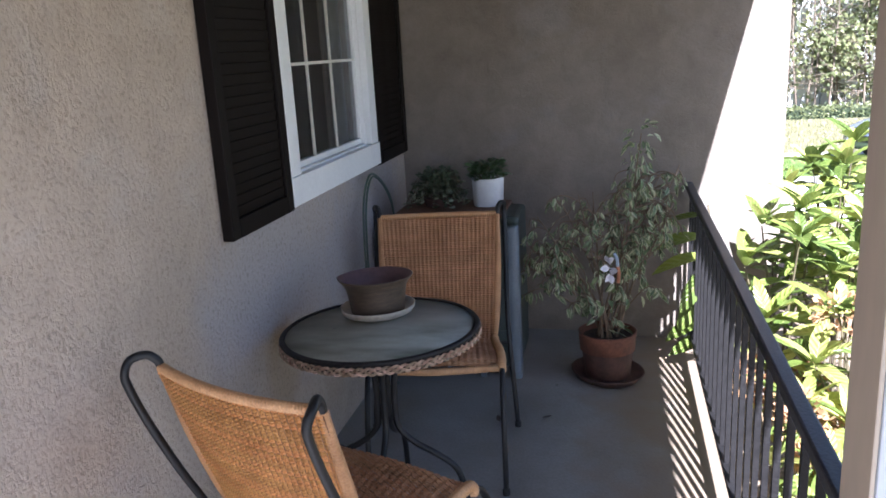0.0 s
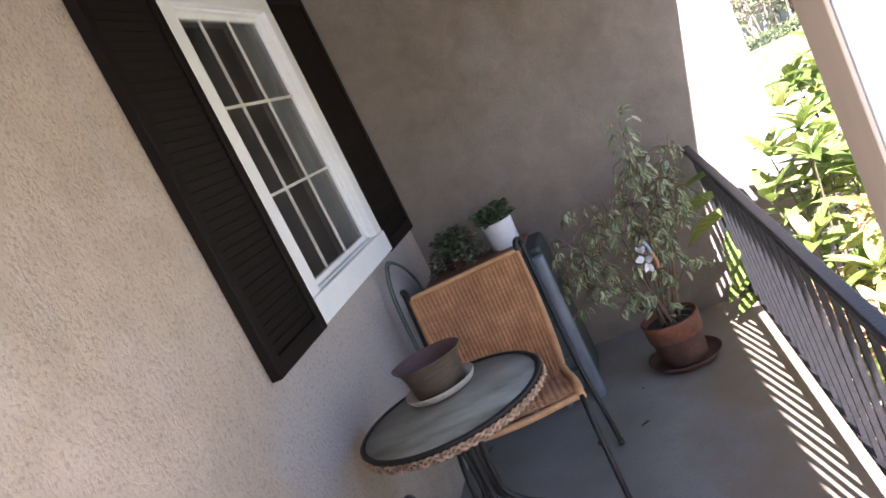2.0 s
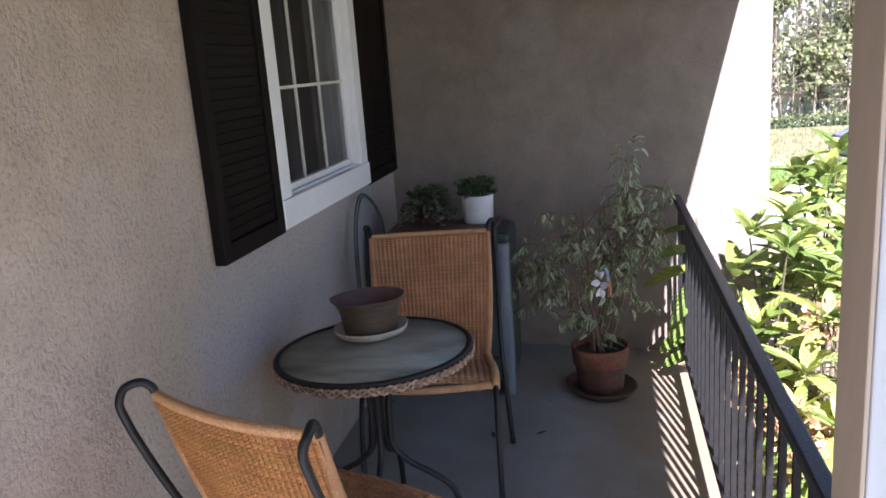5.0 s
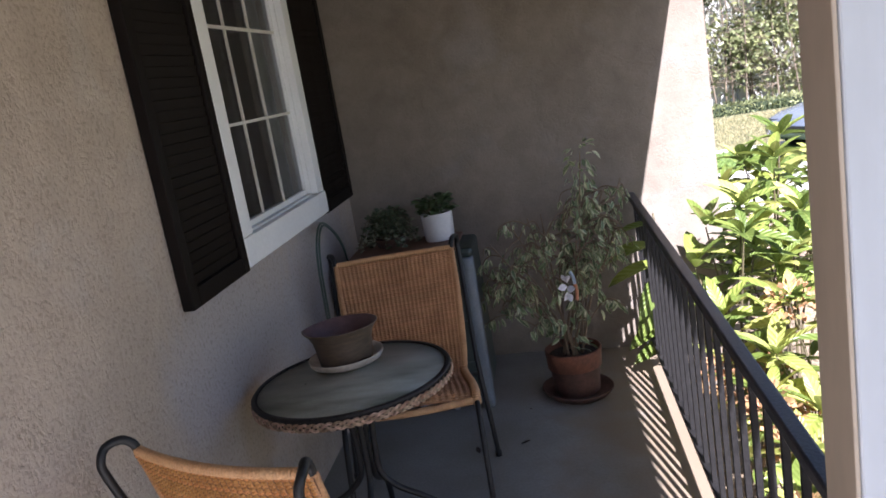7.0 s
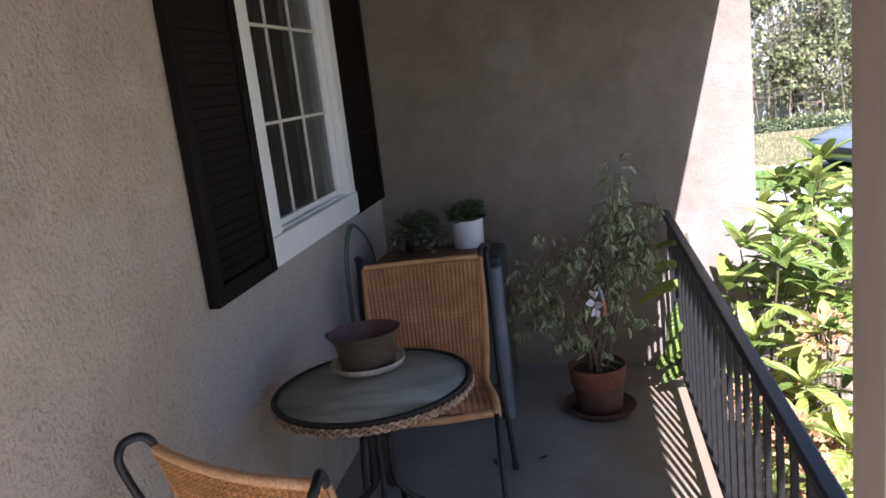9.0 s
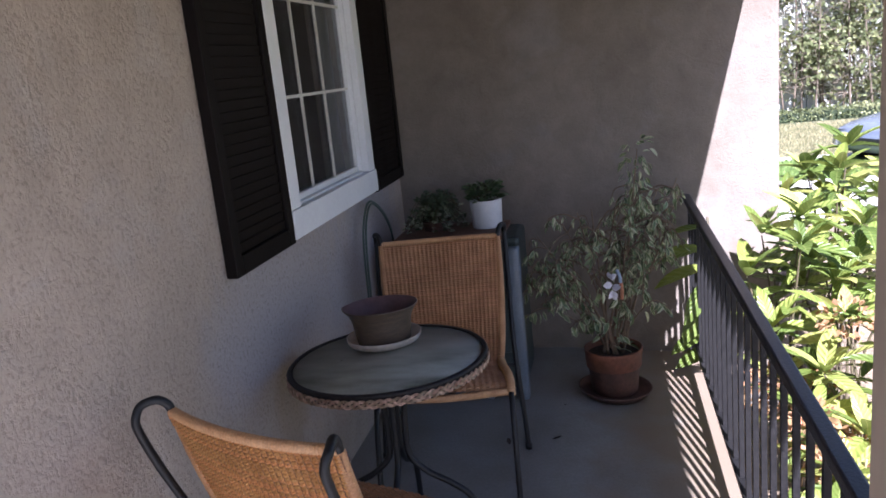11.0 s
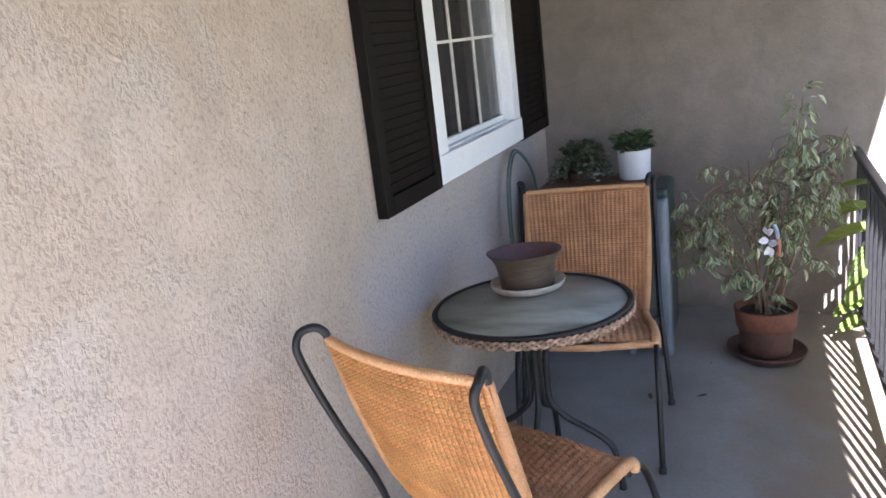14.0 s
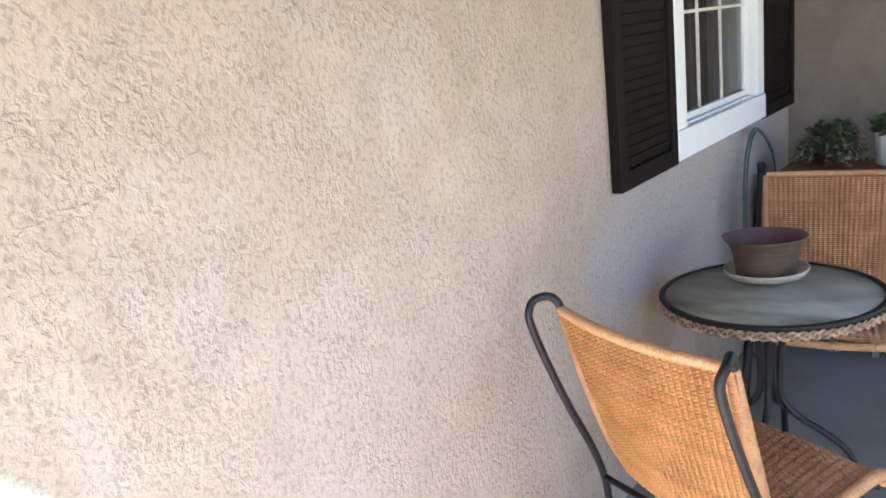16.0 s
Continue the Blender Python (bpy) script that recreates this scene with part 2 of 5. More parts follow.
WHITE_TRIM = material("white_trim_paint", (0.84, 0.86, 0.88), (0.79, 0.81, 0.84), 0.45, 5, bump=0.08, bump_scale=80, grain=0.03)
# tan of the post's porch side, which also carries the warm bounce light
TAN_TRIM = material("tan_bounce_trim", (0.47, 0.405, 0.325), (0.41, 0.35, 0.28), 0.65, 5, bump=0.25, bump_scale=26, grain=0.05, stretch=(1, 1, 0.3))
# white paint tinted blue for the sky light on the post's front
POST_PAINT = material("sky_tinted_post_paint", (0.535, 0.585, 0.64), (0.475, 0.52, 0.575), 0.6, 5, bump=0.25, bump_scale=22, grain=0.04, stretch=(1, 1, 0.25))
# unseen ceiling; the dark brown keeps bounce light off the upper walls
CEILING_PAINT = material("ceiling_paint", (0.105, 0.075, 0.052), (0.09, 0.064, 0.044), 0.7, 4, bump=0.2, bump_scale=40)
RAIL_PAINT = material("dark_rail_paint", (0.042, 0.044, 0.055), (0.026, 0.027, 0.034), 0.42, 12, bump=0.3, bump_scale=120, spec=0.5, grain=0.2)
PICKET_PAINT = material("weathered_picket_paint", (0.017, 0.016, 0.017), (0.008, 0.0075, 0.008), 0.55, 14, bump=0.4, bump_scale=110, spec=0.3, grain=0.28)
STEEL = material("black_tube_steel", (0.014, 0.0145, 0.016), (0.008, 0.008, 0.009), 0.46, 25, bump=0.15, bump_scale=150, spec=0.35)
TABLE_RIM = material("worn_dark_rim_paint", (0.030, 0.027, 0.026), (0.015, 0.014, 0.014), 0.6, 30, bump=0.3, bump_scale=140, spec=0.3, grain=0.25)
RATTAN = material("woven_rattan", (0.53, 0.262, 0.085), (0.39, 0.172, 0.050), 0.5, 14, bump=0.5, bump_scale=260, grain=0.22, spec=0.4, per_island=0.14)
RATTAN_RED = material("red_brown_rattan_face", (0.45, 0.240, 0.120), (0.30, 0.146, 0.068), 0.5, 14, bump=0.5, bump_scale=260, grain=0.22, spec=0.4, per_island=0.10)
# uprights of the weave, darkened to carry the shade of its valleys
RATTAN_DARK = material("rattan_valley_shade", (0.19, 0.095, 0.048), (0.12, 0.056, 0.028), 0.6, 20, grain=0.2, spec=0.3)
RATTAN_WRAP = material("upright_wrapping", (0.45, 0.245, 0.115), (0.34, 0.172, 0.076), 0.5, 16, bump=0.4, bump_scale=220, grain=0.18, spec=0.4)
RATTAN_PALE = material("rattan_wrapping", (0.545, 0.322, 0.158), (0.43, 0.232, 0.105), 0.45, 20, bump=0.4, bump_scale=200, grain=0.18, spec=0.45)
BRAID = material("weathered_rattan_braid", (0.60, 0.44, 0.31), (0.20, 0.11, 0.065), 0.55, 48, bump=0.4, bump_scale=240, grain=0.25, per_island=0.3)
TABLE_GLASS = material("pebbled_table_glass", (0.42, 0.425, 0.355), (0.13, 0.14, 0.10), 0.34, 5.0, bump=0.30, bump_scale=170, grain=0.10, spec=0.4, stretch=(0.7, 1.6, 1))
OLIVE_GLAZE = material("brown_stoneware", (0.115, 0.080, 0.052), (0.070, 0.050, 0.034), 0.5, 18, bump=0.25, bump_scale=60, grain=0.15, stretch=(1, 1, 6))
PURPLE_CLAY = material("purple_brown_clay", (0.125, 0.068, 0.066), (0.085, 0.045, 0.045), 0.6, 14, bump=0.2, bump_scale=70)
CREAM = material("cream_glazed_saucer", (0.56, 0.49, 0.40), (0.42, 0.35, 0.27), 0.4, 20, bump=0.1)
TERRACOTTA = material("terracotta", (0.195, 0.076, 0.042), (0.105, 0.046, 0.030), 0.8, 9, bump=0.35, bump_scale=70, grain=0.18)
TERRA_DARK = material("stained_terracotta", (0.115, 0.058, 0.042), (0.052, 0.029, 0.023), 0.7, 12, bump=0.35, bump_scale=60, grain=0.2)
WHITE_POT = material("white_plastic_pot", (0.72, 0.73, 0.75), (0.62, 0.63, 0.66), 0.35, 8, grain=0.03)
SOIL = material("potting_soil", (0.05, 0.036, 0.026), (0.025, 0.018, 0.014), 0.95, 30, bump=1.0, bump_scale=90, grain=0.4, bump_depth=0.01)
RESIN = material("dark_green_resin", (0.032, 0.050, 0.048), (0.022, 0.036, 0.036), 0.45, 8, bump=0.15, bump_scale=120)
RESIN_GREY = material("blue_grey_resin", (0.165, 0.195, 0.23), (0.115, 0.138, 0.165), 0.4, 8, bump=0.1, bump_scale=120)
BOARD = material("stained_board", (0.17, 0.085, 0.05), (0.10, 0.05, 0.032), 0.6, 6, bump=0.3, bump_scale=80, stretch=(1, 6, 6))
HOSE = material("green_hose_rubber", (0.075, 0.115, 0.095), (0.05, 0.08, 0.065), 0.45, 10)
BARK = material("pale_bark", (0.20, 0.145, 0.095), (0.13, 0.09, 0.06), 0.85, 20, bump=0.6, bump_scale=90)
FICUS_GREEN = material("variegated_leaf_green", (0.185, 0.240, 0.115), (0.115, 0.165, 0.078), 0.42, 30, grain=0.15, per_island=0.35, translucent=0.25)
FICUS_CREAM = material("variegated_leaf_cream", (0.52, 0.53, 0.35), (0.37, 0.39, 0.24), 0.45, 30, grain=0.1, per_island=0.2, translucent=0.25)
POT_LEAF = material("houseplant_leaf", (0.115, 0.185, 0.075), (0.05, 0.095, 0.042), 0.4, 20, per_island=0.4, translucent=0.2)
DARK_LEAF = material("dark_succulent_leaf", (0.10, 0.135, 0.075), (0.05, 0.078, 0.042), 0.45, 40, per_island=0.4, translucent=0.15)
SUCCULENT = material("dusty_succulent_leaf", (0.36, 0.38, 0.27), (0.20, 0.235, 0.15), 0.5, 45, per_island=0.45, translucent=0.15)
def ribbed_leaf(name, base, other, through, spread):
    """A broad leaf: pale midrib, side veins that press into the blade, colour varying from leaf to leaf."""
    m = material(name, base, other, 0.36, 7, grain=0.10, per_island=spread)
    n, link = m.node_tree.nodes, m.node_tree.links.new
    bsdf = n["Principled BSDF"]
    plain = bsdf.inputs["Base Color"].links[0].from_socket

    def calc(kind, a, b):
        x = n.new("ShaderNodeMath")
        x.operation = kind
        for k, v in enumerate((a, b)):
            if isinstance(v, (int, float)):
                x.inputs[k].default_value = v
            else:
                link(v, x.inputs[k])
        return x.outputs[0]

    uv, cut = n.new("ShaderNodeUVMap"), n.new("ShaderNodeSeparateXYZ")
    uv.uv_map = "blade"
    link(uv.outputs["UV"], cut.inputs[0])
    off = calc("MULTIPLY", calc("ABSOLUTE", calc("SUBTRACT", cut.outputs["Y"], 0.5), 0.0), 2.0)
    wave = calc("SINE", calc("MULTIPLY", calc("SUBTRACT", cut.outputs["X"], calc("MULTIPLY", off, 0.22)), 46.0), 0.0)
    vein = calc("POWER", calc("ADD", calc("MULTIPLY", wave, 0.5), 0.5), 5.0)
    rib = calc("LESS_THAN", off, 0.075)
    pale = calc("MAXIMUM", calc("MULTIPLY", vein, 0.13), calc("MULTIPLY", rib, 0.45))
    tint = n.new("ShaderNodeMix")
    tint.data_type = "RGBA"
    tint.inputs["B"].default_value = (min(1, base[0] * 1.7), min(1, base[1] * 1.5), base[2] * 2.2, 1)
    link(pale, tint.inputs["Factor"])
    link(plain, tint.inputs["A"])
    link(tint.outputs["Result"], bsdf.inputs["Base Color"])
    bump = n.new("ShaderNodeBump")
    bump.inputs["Strength"].default_value, bump.inputs["Distance"].default_value = 0.45, 0.005
    link(calc("SUBTRACT", wave, calc("MULTIPLY", rib, 2.0)), bump.inputs["Height"])
    link(bump.outputs["Normal"], bsdf.inputs["Normal"])
    tr, mix = n.new("ShaderNodeBsdfTranslucent"), n.new("ShaderNodeMixShader")
    link(tint.outputs["Result"], tr.inputs["Color"])
    mix.inputs["Fac"].default_value = through
    link(bsdf.outputs["BSDF"], mix.inputs[1])
    link(tr.outputs["BSDF"], mix.inputs[2])
    link(mix.outputs["Shader"], n["Material Output"].inputs["Surface"])
    return m


HYD_LEAF = ribbed_leaf("hydrangea_leaf", (0.20, 0.26, 0.055), (0.115, 0.165, 0.035), 0.30, 0.40)
HYD_YELLOW = ribbed_leaf("yellowing_hydrangea_leaf", (0.46, 0.47, 0.14), (0.33, 0.38, 0.09), 0.38, 0.25)
DRY_BLOOM = material("dried_flower_head", (0.53, 0.32, 0.17), (0.34, 0.17, 0.08), 0.8, 15, per_island=0.4, translucent=0.25)
TAN_STALK = material("dry_tan_stalk", (0.42, 0.31, 0.19), (0.28, 0.19, 0.11), 0.8, 20)
STEM = material("green_brown_stem", (0.13, 0.11, 0.055), (0.08, 0.065, 0.04), 0.7, 20)
LAWN = material("dry_lawn", (0.125, 0.118, 0.062), (0.08, 0.09, 0.04), 0.95, 0.5, bump=0.8, bump_scale=35, grain=0.3, bump_depth=0.02)
GRASS = material("green_grass_blades", (0.22, 0.32, 0.09), (0.16, 0.25, 0.07), 0.6, 6, per_island=0.4, translucent=0.3)
STRAW = material("dry_grass_blades", (0.37, 0.33, 0.19), (0.27, 0.26, 0.13), 0.7, 6, per_island=0.4, translucent=0.3)
MULCH = material("dry_bed_earth", (0.30, 0.235, 0.165), (0.17, 0.125, 0.085), 0.95, 6, bump=1.0, bump_scale=45, grain=0.4, bump_depth=0.02)
# paleness sets how much sun the unseen landing throws onto the near wall
ENTRY = material("entry_bounce_concrete", (0.44, 0.42, 0.39), (0.36, 0.34, 0.315), 0.9, 2, bump=0.3, bump_scale=60)
PALE_PATH = material("pale_concrete_path", (0.56, 0.535, 0.50), (0.49, 0.465, 0.43), 0.9, 2, bump=0.3, bump_scale=60)
HEDGE_LEAF = material("hedge_leaf", (0.29, 0.31, 0.155), (0.165, 0.195, 0.09), 0.40, 1.2, per_island=0.5, translucent=0.42, spec=0.5)
HEDGE_SHADE = material("hedge_inner_shade", (0.030, 0.045, 0.018), (0.018, 0.028, 0.012), 0.9, 2, bump=1.0, bump_scale=9, bump_depth=0.1)
TWIG = material("grey_twig", (0.19, 0.15, 0.11), (0.12, 0.095, 0.07), 0.85, 5)
FENCE_WHITE = material("white_fence_board", (0.66, 0.66, 0.64), (0.54, 0.54, 0.53), 0.6, 1.5, per_object=0.08)
CAR_PAINT = material("silver_blue_car_paint", (0.31, 0.345, 0.41), (0.29, 0.325, 0.39), 0.22, 2, metal=0.55, grain=0.03)
CAR_DARK = material("black_car_trim", (0.015, 0.015, 0.017), None, 0.4, 5)
CAR_GLASS = material("dark_car_glass", (0.02, 0.025, 0.03), None, 0.06, 3, spec=0.8, grain=0.0)
CHROME = material("bright_metal", (0.6, 0.6, 0.62), None, 0.2, 6, metal=1.0, grain=0.03)
LAMP_LENS = material("clear_headlight_lens", (0.55, 0.58, 0.6), None, 0.1, 6, grain=0.02)
RUBBER = material("black_rubber", (0.02, 0.02, 0.02), None, 0.75, 12, bump=0.2)
CURTAIN = material("pale_sheer_curtain", (0.74, 0.77, 0.78), (0.64, 0.67, 0.69), 0.8, 8, translucent=0.3)
ROOM_GLOOM = material("room_gloom", (0.045, 0.038, 0.034), (0.035, 0.03, 0.027), 0.8, 3)
MUNTIN = material("cream_muntin", (0.70, 0.69, 0.65), (0.62, 0.61, 0.57), 0.5, 8)
WHITE_PETAL = material("white_fabric_petal", (0.75, 0.74, 0.76), (0.62, 0.61, 0.66), 0.6, 30)
BLUE_RIBBON = material("pale_blue_ribbon", (0.36, 0.45, 0.56), None, 0.5, 30)
ORANGE_RIBBON = material("orange_ribbon", (0.46, 0.19, 0.11), None, 0.5, 30)
DRY_LEAF = material("dry_brown_leaf", (0.055, 0.04, 0.03), None, 0.8, 40)
SCREEN = bpy.data.materials.new("insect_screen")
SCREEN.use_nodes = True
_n, _l = SCREEN.node_tree.nodes, SCREEN.node_tree.links.new
_mix, _clear = _n.new("ShaderNodeMixShader"), _n.new("ShaderNodeBsdfTransparent")
_mix.inputs["Fac"].default_value = 0.20
_n["Principled BSDF"].inputs["Base Color"].default_value = (0.03, 0.03, 0.03, 1)
_l(_clear.outputs["BSDF"], _mix.inputs[1])
_l(_n["Principled BSDF"].outputs["BSDF"], _mix.inputs[2])
_l(_mix.outputs["Shader"], _n["Material Output"].inputs["Surface"])
PANE = glass("window_glass", (0.95, 0.97, 0.97), 0.0)
ROOFING = material("roof_shingle", (0.10, 0.085, 0.075), (0.07, 0.06, 0.055), 0.9, 6, bump=0.6, bump_scale=30)


# ---- mesh helpers ----
def part(name, bm, mat, parent=None, label=""):
    """Links a bmesh as one mesh object, under a thing or a part where one is given."""
    me = bpy.data.meshes.new(name)
    bmesh.ops.recalc_face_normals(bm, faces=bm.faces[:])
    bm.to_mesh(me)
    bm.free()
    me.materials.append(mat)
    ob = new(name, me)
    ob.parent = parent
    return tagged(ob, label)


def soft(ob):
    for p in ob.data.polygons:
        p.use_smooth = True
    return ob


def again(name, ob, m, parent=None):
    """One more piece on the same mesh."""
    o = new(name, ob.data)
    o.parent = parent
    o.matrix_basis = m
    return o


def thing(name, m, label, category, group=""):
    ob = new(name)
    ob.matrix_basis = m
    ob.empty_display_size = 0.1
    return tagged(ob, label, category, group)


def box(bm, x0, x1, y0, y1, z0, z1, bevel=0.0):
    r = bmesh.ops.create_cube(bm, size=1.0, matrix=Matrix.LocRotScale(((x0 + x1) / 2, (y0 + y1) / 2, (z0 + z1) / 2), None, (x1 - x0, y1 - y0, z1 - z0)))
    if bevel:
        vs = set(r["verts"])
        es = [e for e in bm.edges if e.verts[0] in vs and e.verts[1] in vs]
        bmesh.ops.bevel(bm, geom=es, offset=bevel, segments=2, profile=0.5, affect="EDGES")
    return bm


def boxed(x0, x1, y0, y1, z0, z1, bevel=0.0):
    return box(bmesh.new(), x0, x1, y0, y1, z0, z1, bevel)


def smooth_line(pts, steps=6):
    """A rounded line through the points."""
    p = [Vector(q) for q in pts]
    p = [p[0] * 2 - p[1]] + p + [p[-1] * 2 - p[-2]]
    out = []
    for i in range(1, len(p) - 2):
        for k in range(steps):
            t = k / steps
            a, b, c, d = p[i - 1], p[i], p[i + 1], p[i + 2]
            out.append(0.5 * ((2 * b) + (c - a) * t + (2 * a - 5 * b + 4 * c - d) * t * t + (3 * b - a - 3 * c + d) * t ** 3))
    return out + [p[-2]]


def tube(bm, pts, radius, n=8, closed=False):
    """A round tube along the points; radius: a number, or a function of the way along, 0 to 1."""
    rings, prev = [], None
    count = len(pts)
    for i, p in enumerate(pts):
        a = pts[i - 1] if (i or closed) else p
        b = pts[(i + 1) % count] if (i < count - 1 or closed) else p
        d = (Vector(b) - Vector(a)).normalized()
        if prev is None:
            prev = Vector((0, 0, 1)) if abs(d.z) < 0.9 else Vector((1, 0, 0))
        u = (prev - d * prev.dot(d)).normalized()
        w = d.cross(u)
        prev = u
        r = radius(i / max(1, count - 1)) if callable(radius) else radius
        rings.append([bm.verts.new(Vector(p) + (u * math.cos(2 * math.pi * k / n) + w * math.sin(2 * math.pi * k / n)) * r) for k in range(n)])
    for i in range(count if closed else count - 1):
        r0, r1 = rings[i], rings[(i + 1) % count]
        for k in range(n):
            bm.faces.new((r0[k], r0[(k + 1) % n], r1[(k + 1) % n], r1[k]))
    if not closed:
        bm.faces.new(rings[0][::-1])
        bm.faces.new(rings[-1])
    return bm


def lathe(bm, profile, n=40, wobble=None):
    """A body of revolution about z from (radius, height) pairs; wobble(angle, radius, height) shifts a point's radius."""
    rings = []
    for r, z in profile:
        if r < 1e-6:
            rings.append([bm.verts.new((0, 0, z))])
        else:
            ring = []
            for k in range(n):
                a = 2 * math.pi * k / n
                rr = r + (wobble(a, r, z) if wobble else 0)
                ring.append(bm.verts.new((rr * math.cos(a), rr * math.sin(a), z)))
            rings.append(ring)
    for a, b in zip(rings, rings[1:]):
        for k in range(n):
            k1 = (k + 1) % n
            if len(a) == 1 and len(b) > 1:
                bm.faces.new((a[0], b[k], b[k1]))
            elif len(b) == 1 and len(a) > 1:
                bm.faces.new((a[k], a[k1], b[0]))
            elif len(a) > 1:
                bm.faces.new((a[k], a[k1], b[k1], b[k]))
    return bm


# an oval leaf, its tip along +x, folded along the midrib and drooping
def leaf_rows(n, wide, fold, droop, wave=0.0):
    rows = []
    for i in range(n + 1):
        t = i / n
        w = wide * math.sin(math.pi * min(1, t * 0.92 + 0.04)) ** 0.8 * (1 - 0.25 * t)
        if i == n:
            w = 0.0
        rows.append((t, w, -droop * t * t, fold * w + wave * math.sin(t * 9)))
    return rows


def leaves(name, mat, parent, spots, wide=0.25, fold=0.35, droop=0.25, n=4, label="", kind="", wave=0.0, edge=None, veined=False):
    """One mesh of many leaves: spots are (place, direction, length, roll). edge: a second material for the outer half of every blade;
    veined: lays a coordinate along and across each blade for the veins."""
    rows = leaf_rows(n, wide, fold, droop, wave)
    chance = random.Random(len(spots))
    verts, faces, mats = [], [], []
    for p, d, size, roll in spots:
        d = Vector(d).normalized()
        side = d.cross(Vector((0, 0, 1)))
        side = side.normalized() if side.length > 1e-3 else Vector((1, 0, 0))
        up = side.cross(d)
        side, up = side * math.cos(roll) + up * math.sin(roll), up * math.cos(roll) - side * math.sin(roll)
        base = len(verts)
        lanes = (-1, -0.68, 0, 0.68, 1) if edge else (-1, 0, 1)
        for t, w, z, f in rows:
            for lane in lanes:
                q = Vector(p) + d * (t * size) + side * (lane * w * size) + up * ((z + f * abs(lane)) * size)
                verts.append(q[:])
        m = len(lanes)
        pale = chance.choice(((0, 3), (0, 3), (0, 3), (0, 1), (2, 3), (0, 2, 3), (0, 1, 3), ()))
        for i in range(n):
            for k in range(m - 1):
                a = base + i * m + k
                faces.append((a, a + 1, a + m + 1, a + m))
                mats.append(1 if edge and k in pale else 0)
    me = bpy.data.meshes.new(name)
    me.from_pydata(verts, [], faces)
    me.materials.append(mat)
    if veined:
        lay = me.uv_layers.new(name="blade")
        per = (n + 1) * 3
        lay.data.foreach_set("uv", [c for f in faces for v in f for c in (v % per // 3 / n, v % per % 3 / 2)])
    if edge:
        me.materials.append(edge)
        me.polygons.foreach_set("material_index", mats)
    me.polygons.foreach_set("use_smooth", [True] * len(faces))
    ob = new(name, me)
    ob.parent = parent
    return tagged(ob, label, kind=kind)


rnd = random.Random(7)


def sphere_way(r=rnd):
    while True:
        v = Vector((r.uniform(-1, 1), r.uniform(-1, 1), r.uniform(-1, 1)))
        if 0.05 < v.length < 1:
            return v.normalized()


# ---- the porch: floor, walls, roof ----
BACK = 2.12            # the end wall
SLAB = 1.592           # the slab's outer edge
GROUND = -0.36
WALL_H = 2.78


def pierced(bm, hole, y0, y1, z0, z1, x0, x1):
    """A wall across x0..x1 with one opening (y0, y1, z0, z1)."""
    ha, hb, hc, hd = hole
    ys, zs = [y0, ha, hb, y1], [z0, hc, hd, z1]
    grid = {(i, j, k): bm.verts.new((x, ys[i], zs[j])) for i in range(4) for j in range(4) for k, x in enumerate((x0, x1))}
    for i in range(3):
        for j in range(3):
            if i == 1 and j == 1:
                continue
            for k in (0, 1):
                q = [grid[i, j, k], grid[i + 1, j, k], grid[i + 1, j + 1, k], grid[i, j + 1, k]]
                bm.faces.new(q)
    ring = lambda a: [(a[n], a[(n + 1) % len(a)]) for n in range(len(a))]
    inner = [(1, 1), (2, 1), (2, 2), (1, 2)]
    outer = [(0, 0), (1, 0), (2, 0), (3, 0), (3, 1), (3, 2), (3, 3), (2, 3), (1, 3), (0, 3), (0, 2), (0, 1)]
    for loop in (inner, outer):
        for a, b in ring(loop):
            bm.faces.new((grid[(*a, 0)], grid[(*b, 0)], grid[(*b, 1)], grid[(*a, 1)]))
    return bm


WIN = (0.55, 1.432, 1.145, 2.335)     # the opening in the wall: y from, to, z from, to
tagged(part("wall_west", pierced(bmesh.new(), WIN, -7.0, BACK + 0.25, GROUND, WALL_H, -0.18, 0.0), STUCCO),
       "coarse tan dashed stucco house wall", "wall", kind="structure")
tagged(part("wall_north", boxed(0.0, 2.0, BACK, BACK + 0.25, GROUND, WALL_H), STUCCO_SHADED), "tan stucco end wall of the porch, shade put into its colour, partly in the sun", "wall", kind="structure")
tagged(part("wall_side", boxed(-0.18, 2.0, BACK + 0.25, 7.0, GROUND, WALL_H), STUCCO_SHADED), "tan stucco house wall beyond the porch", "wall", kind="structure")
FALL = 0.045           # how far the slab falls towards the railing


def floor_z(x):
    return -FALL * max(0.0, (x - 0.85) / (SLAB - 0.85))


slab = bmesh.new()
line = [(0.0, GROUND - 0.05), (0.0, 0.0), (0.85, 0.0), (SLAB - 0.006, -FALL), (SLAB, -FALL - 0.006), (SLAB, GROUND - 0.05)]
near_end = [slab.verts.new((x, -1.7, z)) for x, z in line]
far_end = [slab.verts.new((x, BACK, z)) for x, z in line]
for k in range(len(line)):
    k1 = (k + 1) % len(line)
    slab.faces.new((near_end[k], near_end[k1], far_end[k1], far_end[k]))
slab.faces.new(near_end)
slab.faces.new(far_end[::-1])
tagged(part("floor", slab, CONCRETE), "grey painted concrete porch floor, dirty near the railing", "floor", kind="structure")
# unseen slab, added as a reflector for the near wall and chair
tagged(part("entry_walk", boxed(0.0, 3.2, -9.0, -1.702, GROUND - 0.05, -0.004), ENTRY), "unseen pale landing before the porch, added to bounce sunlight", "floor", kind="structure")
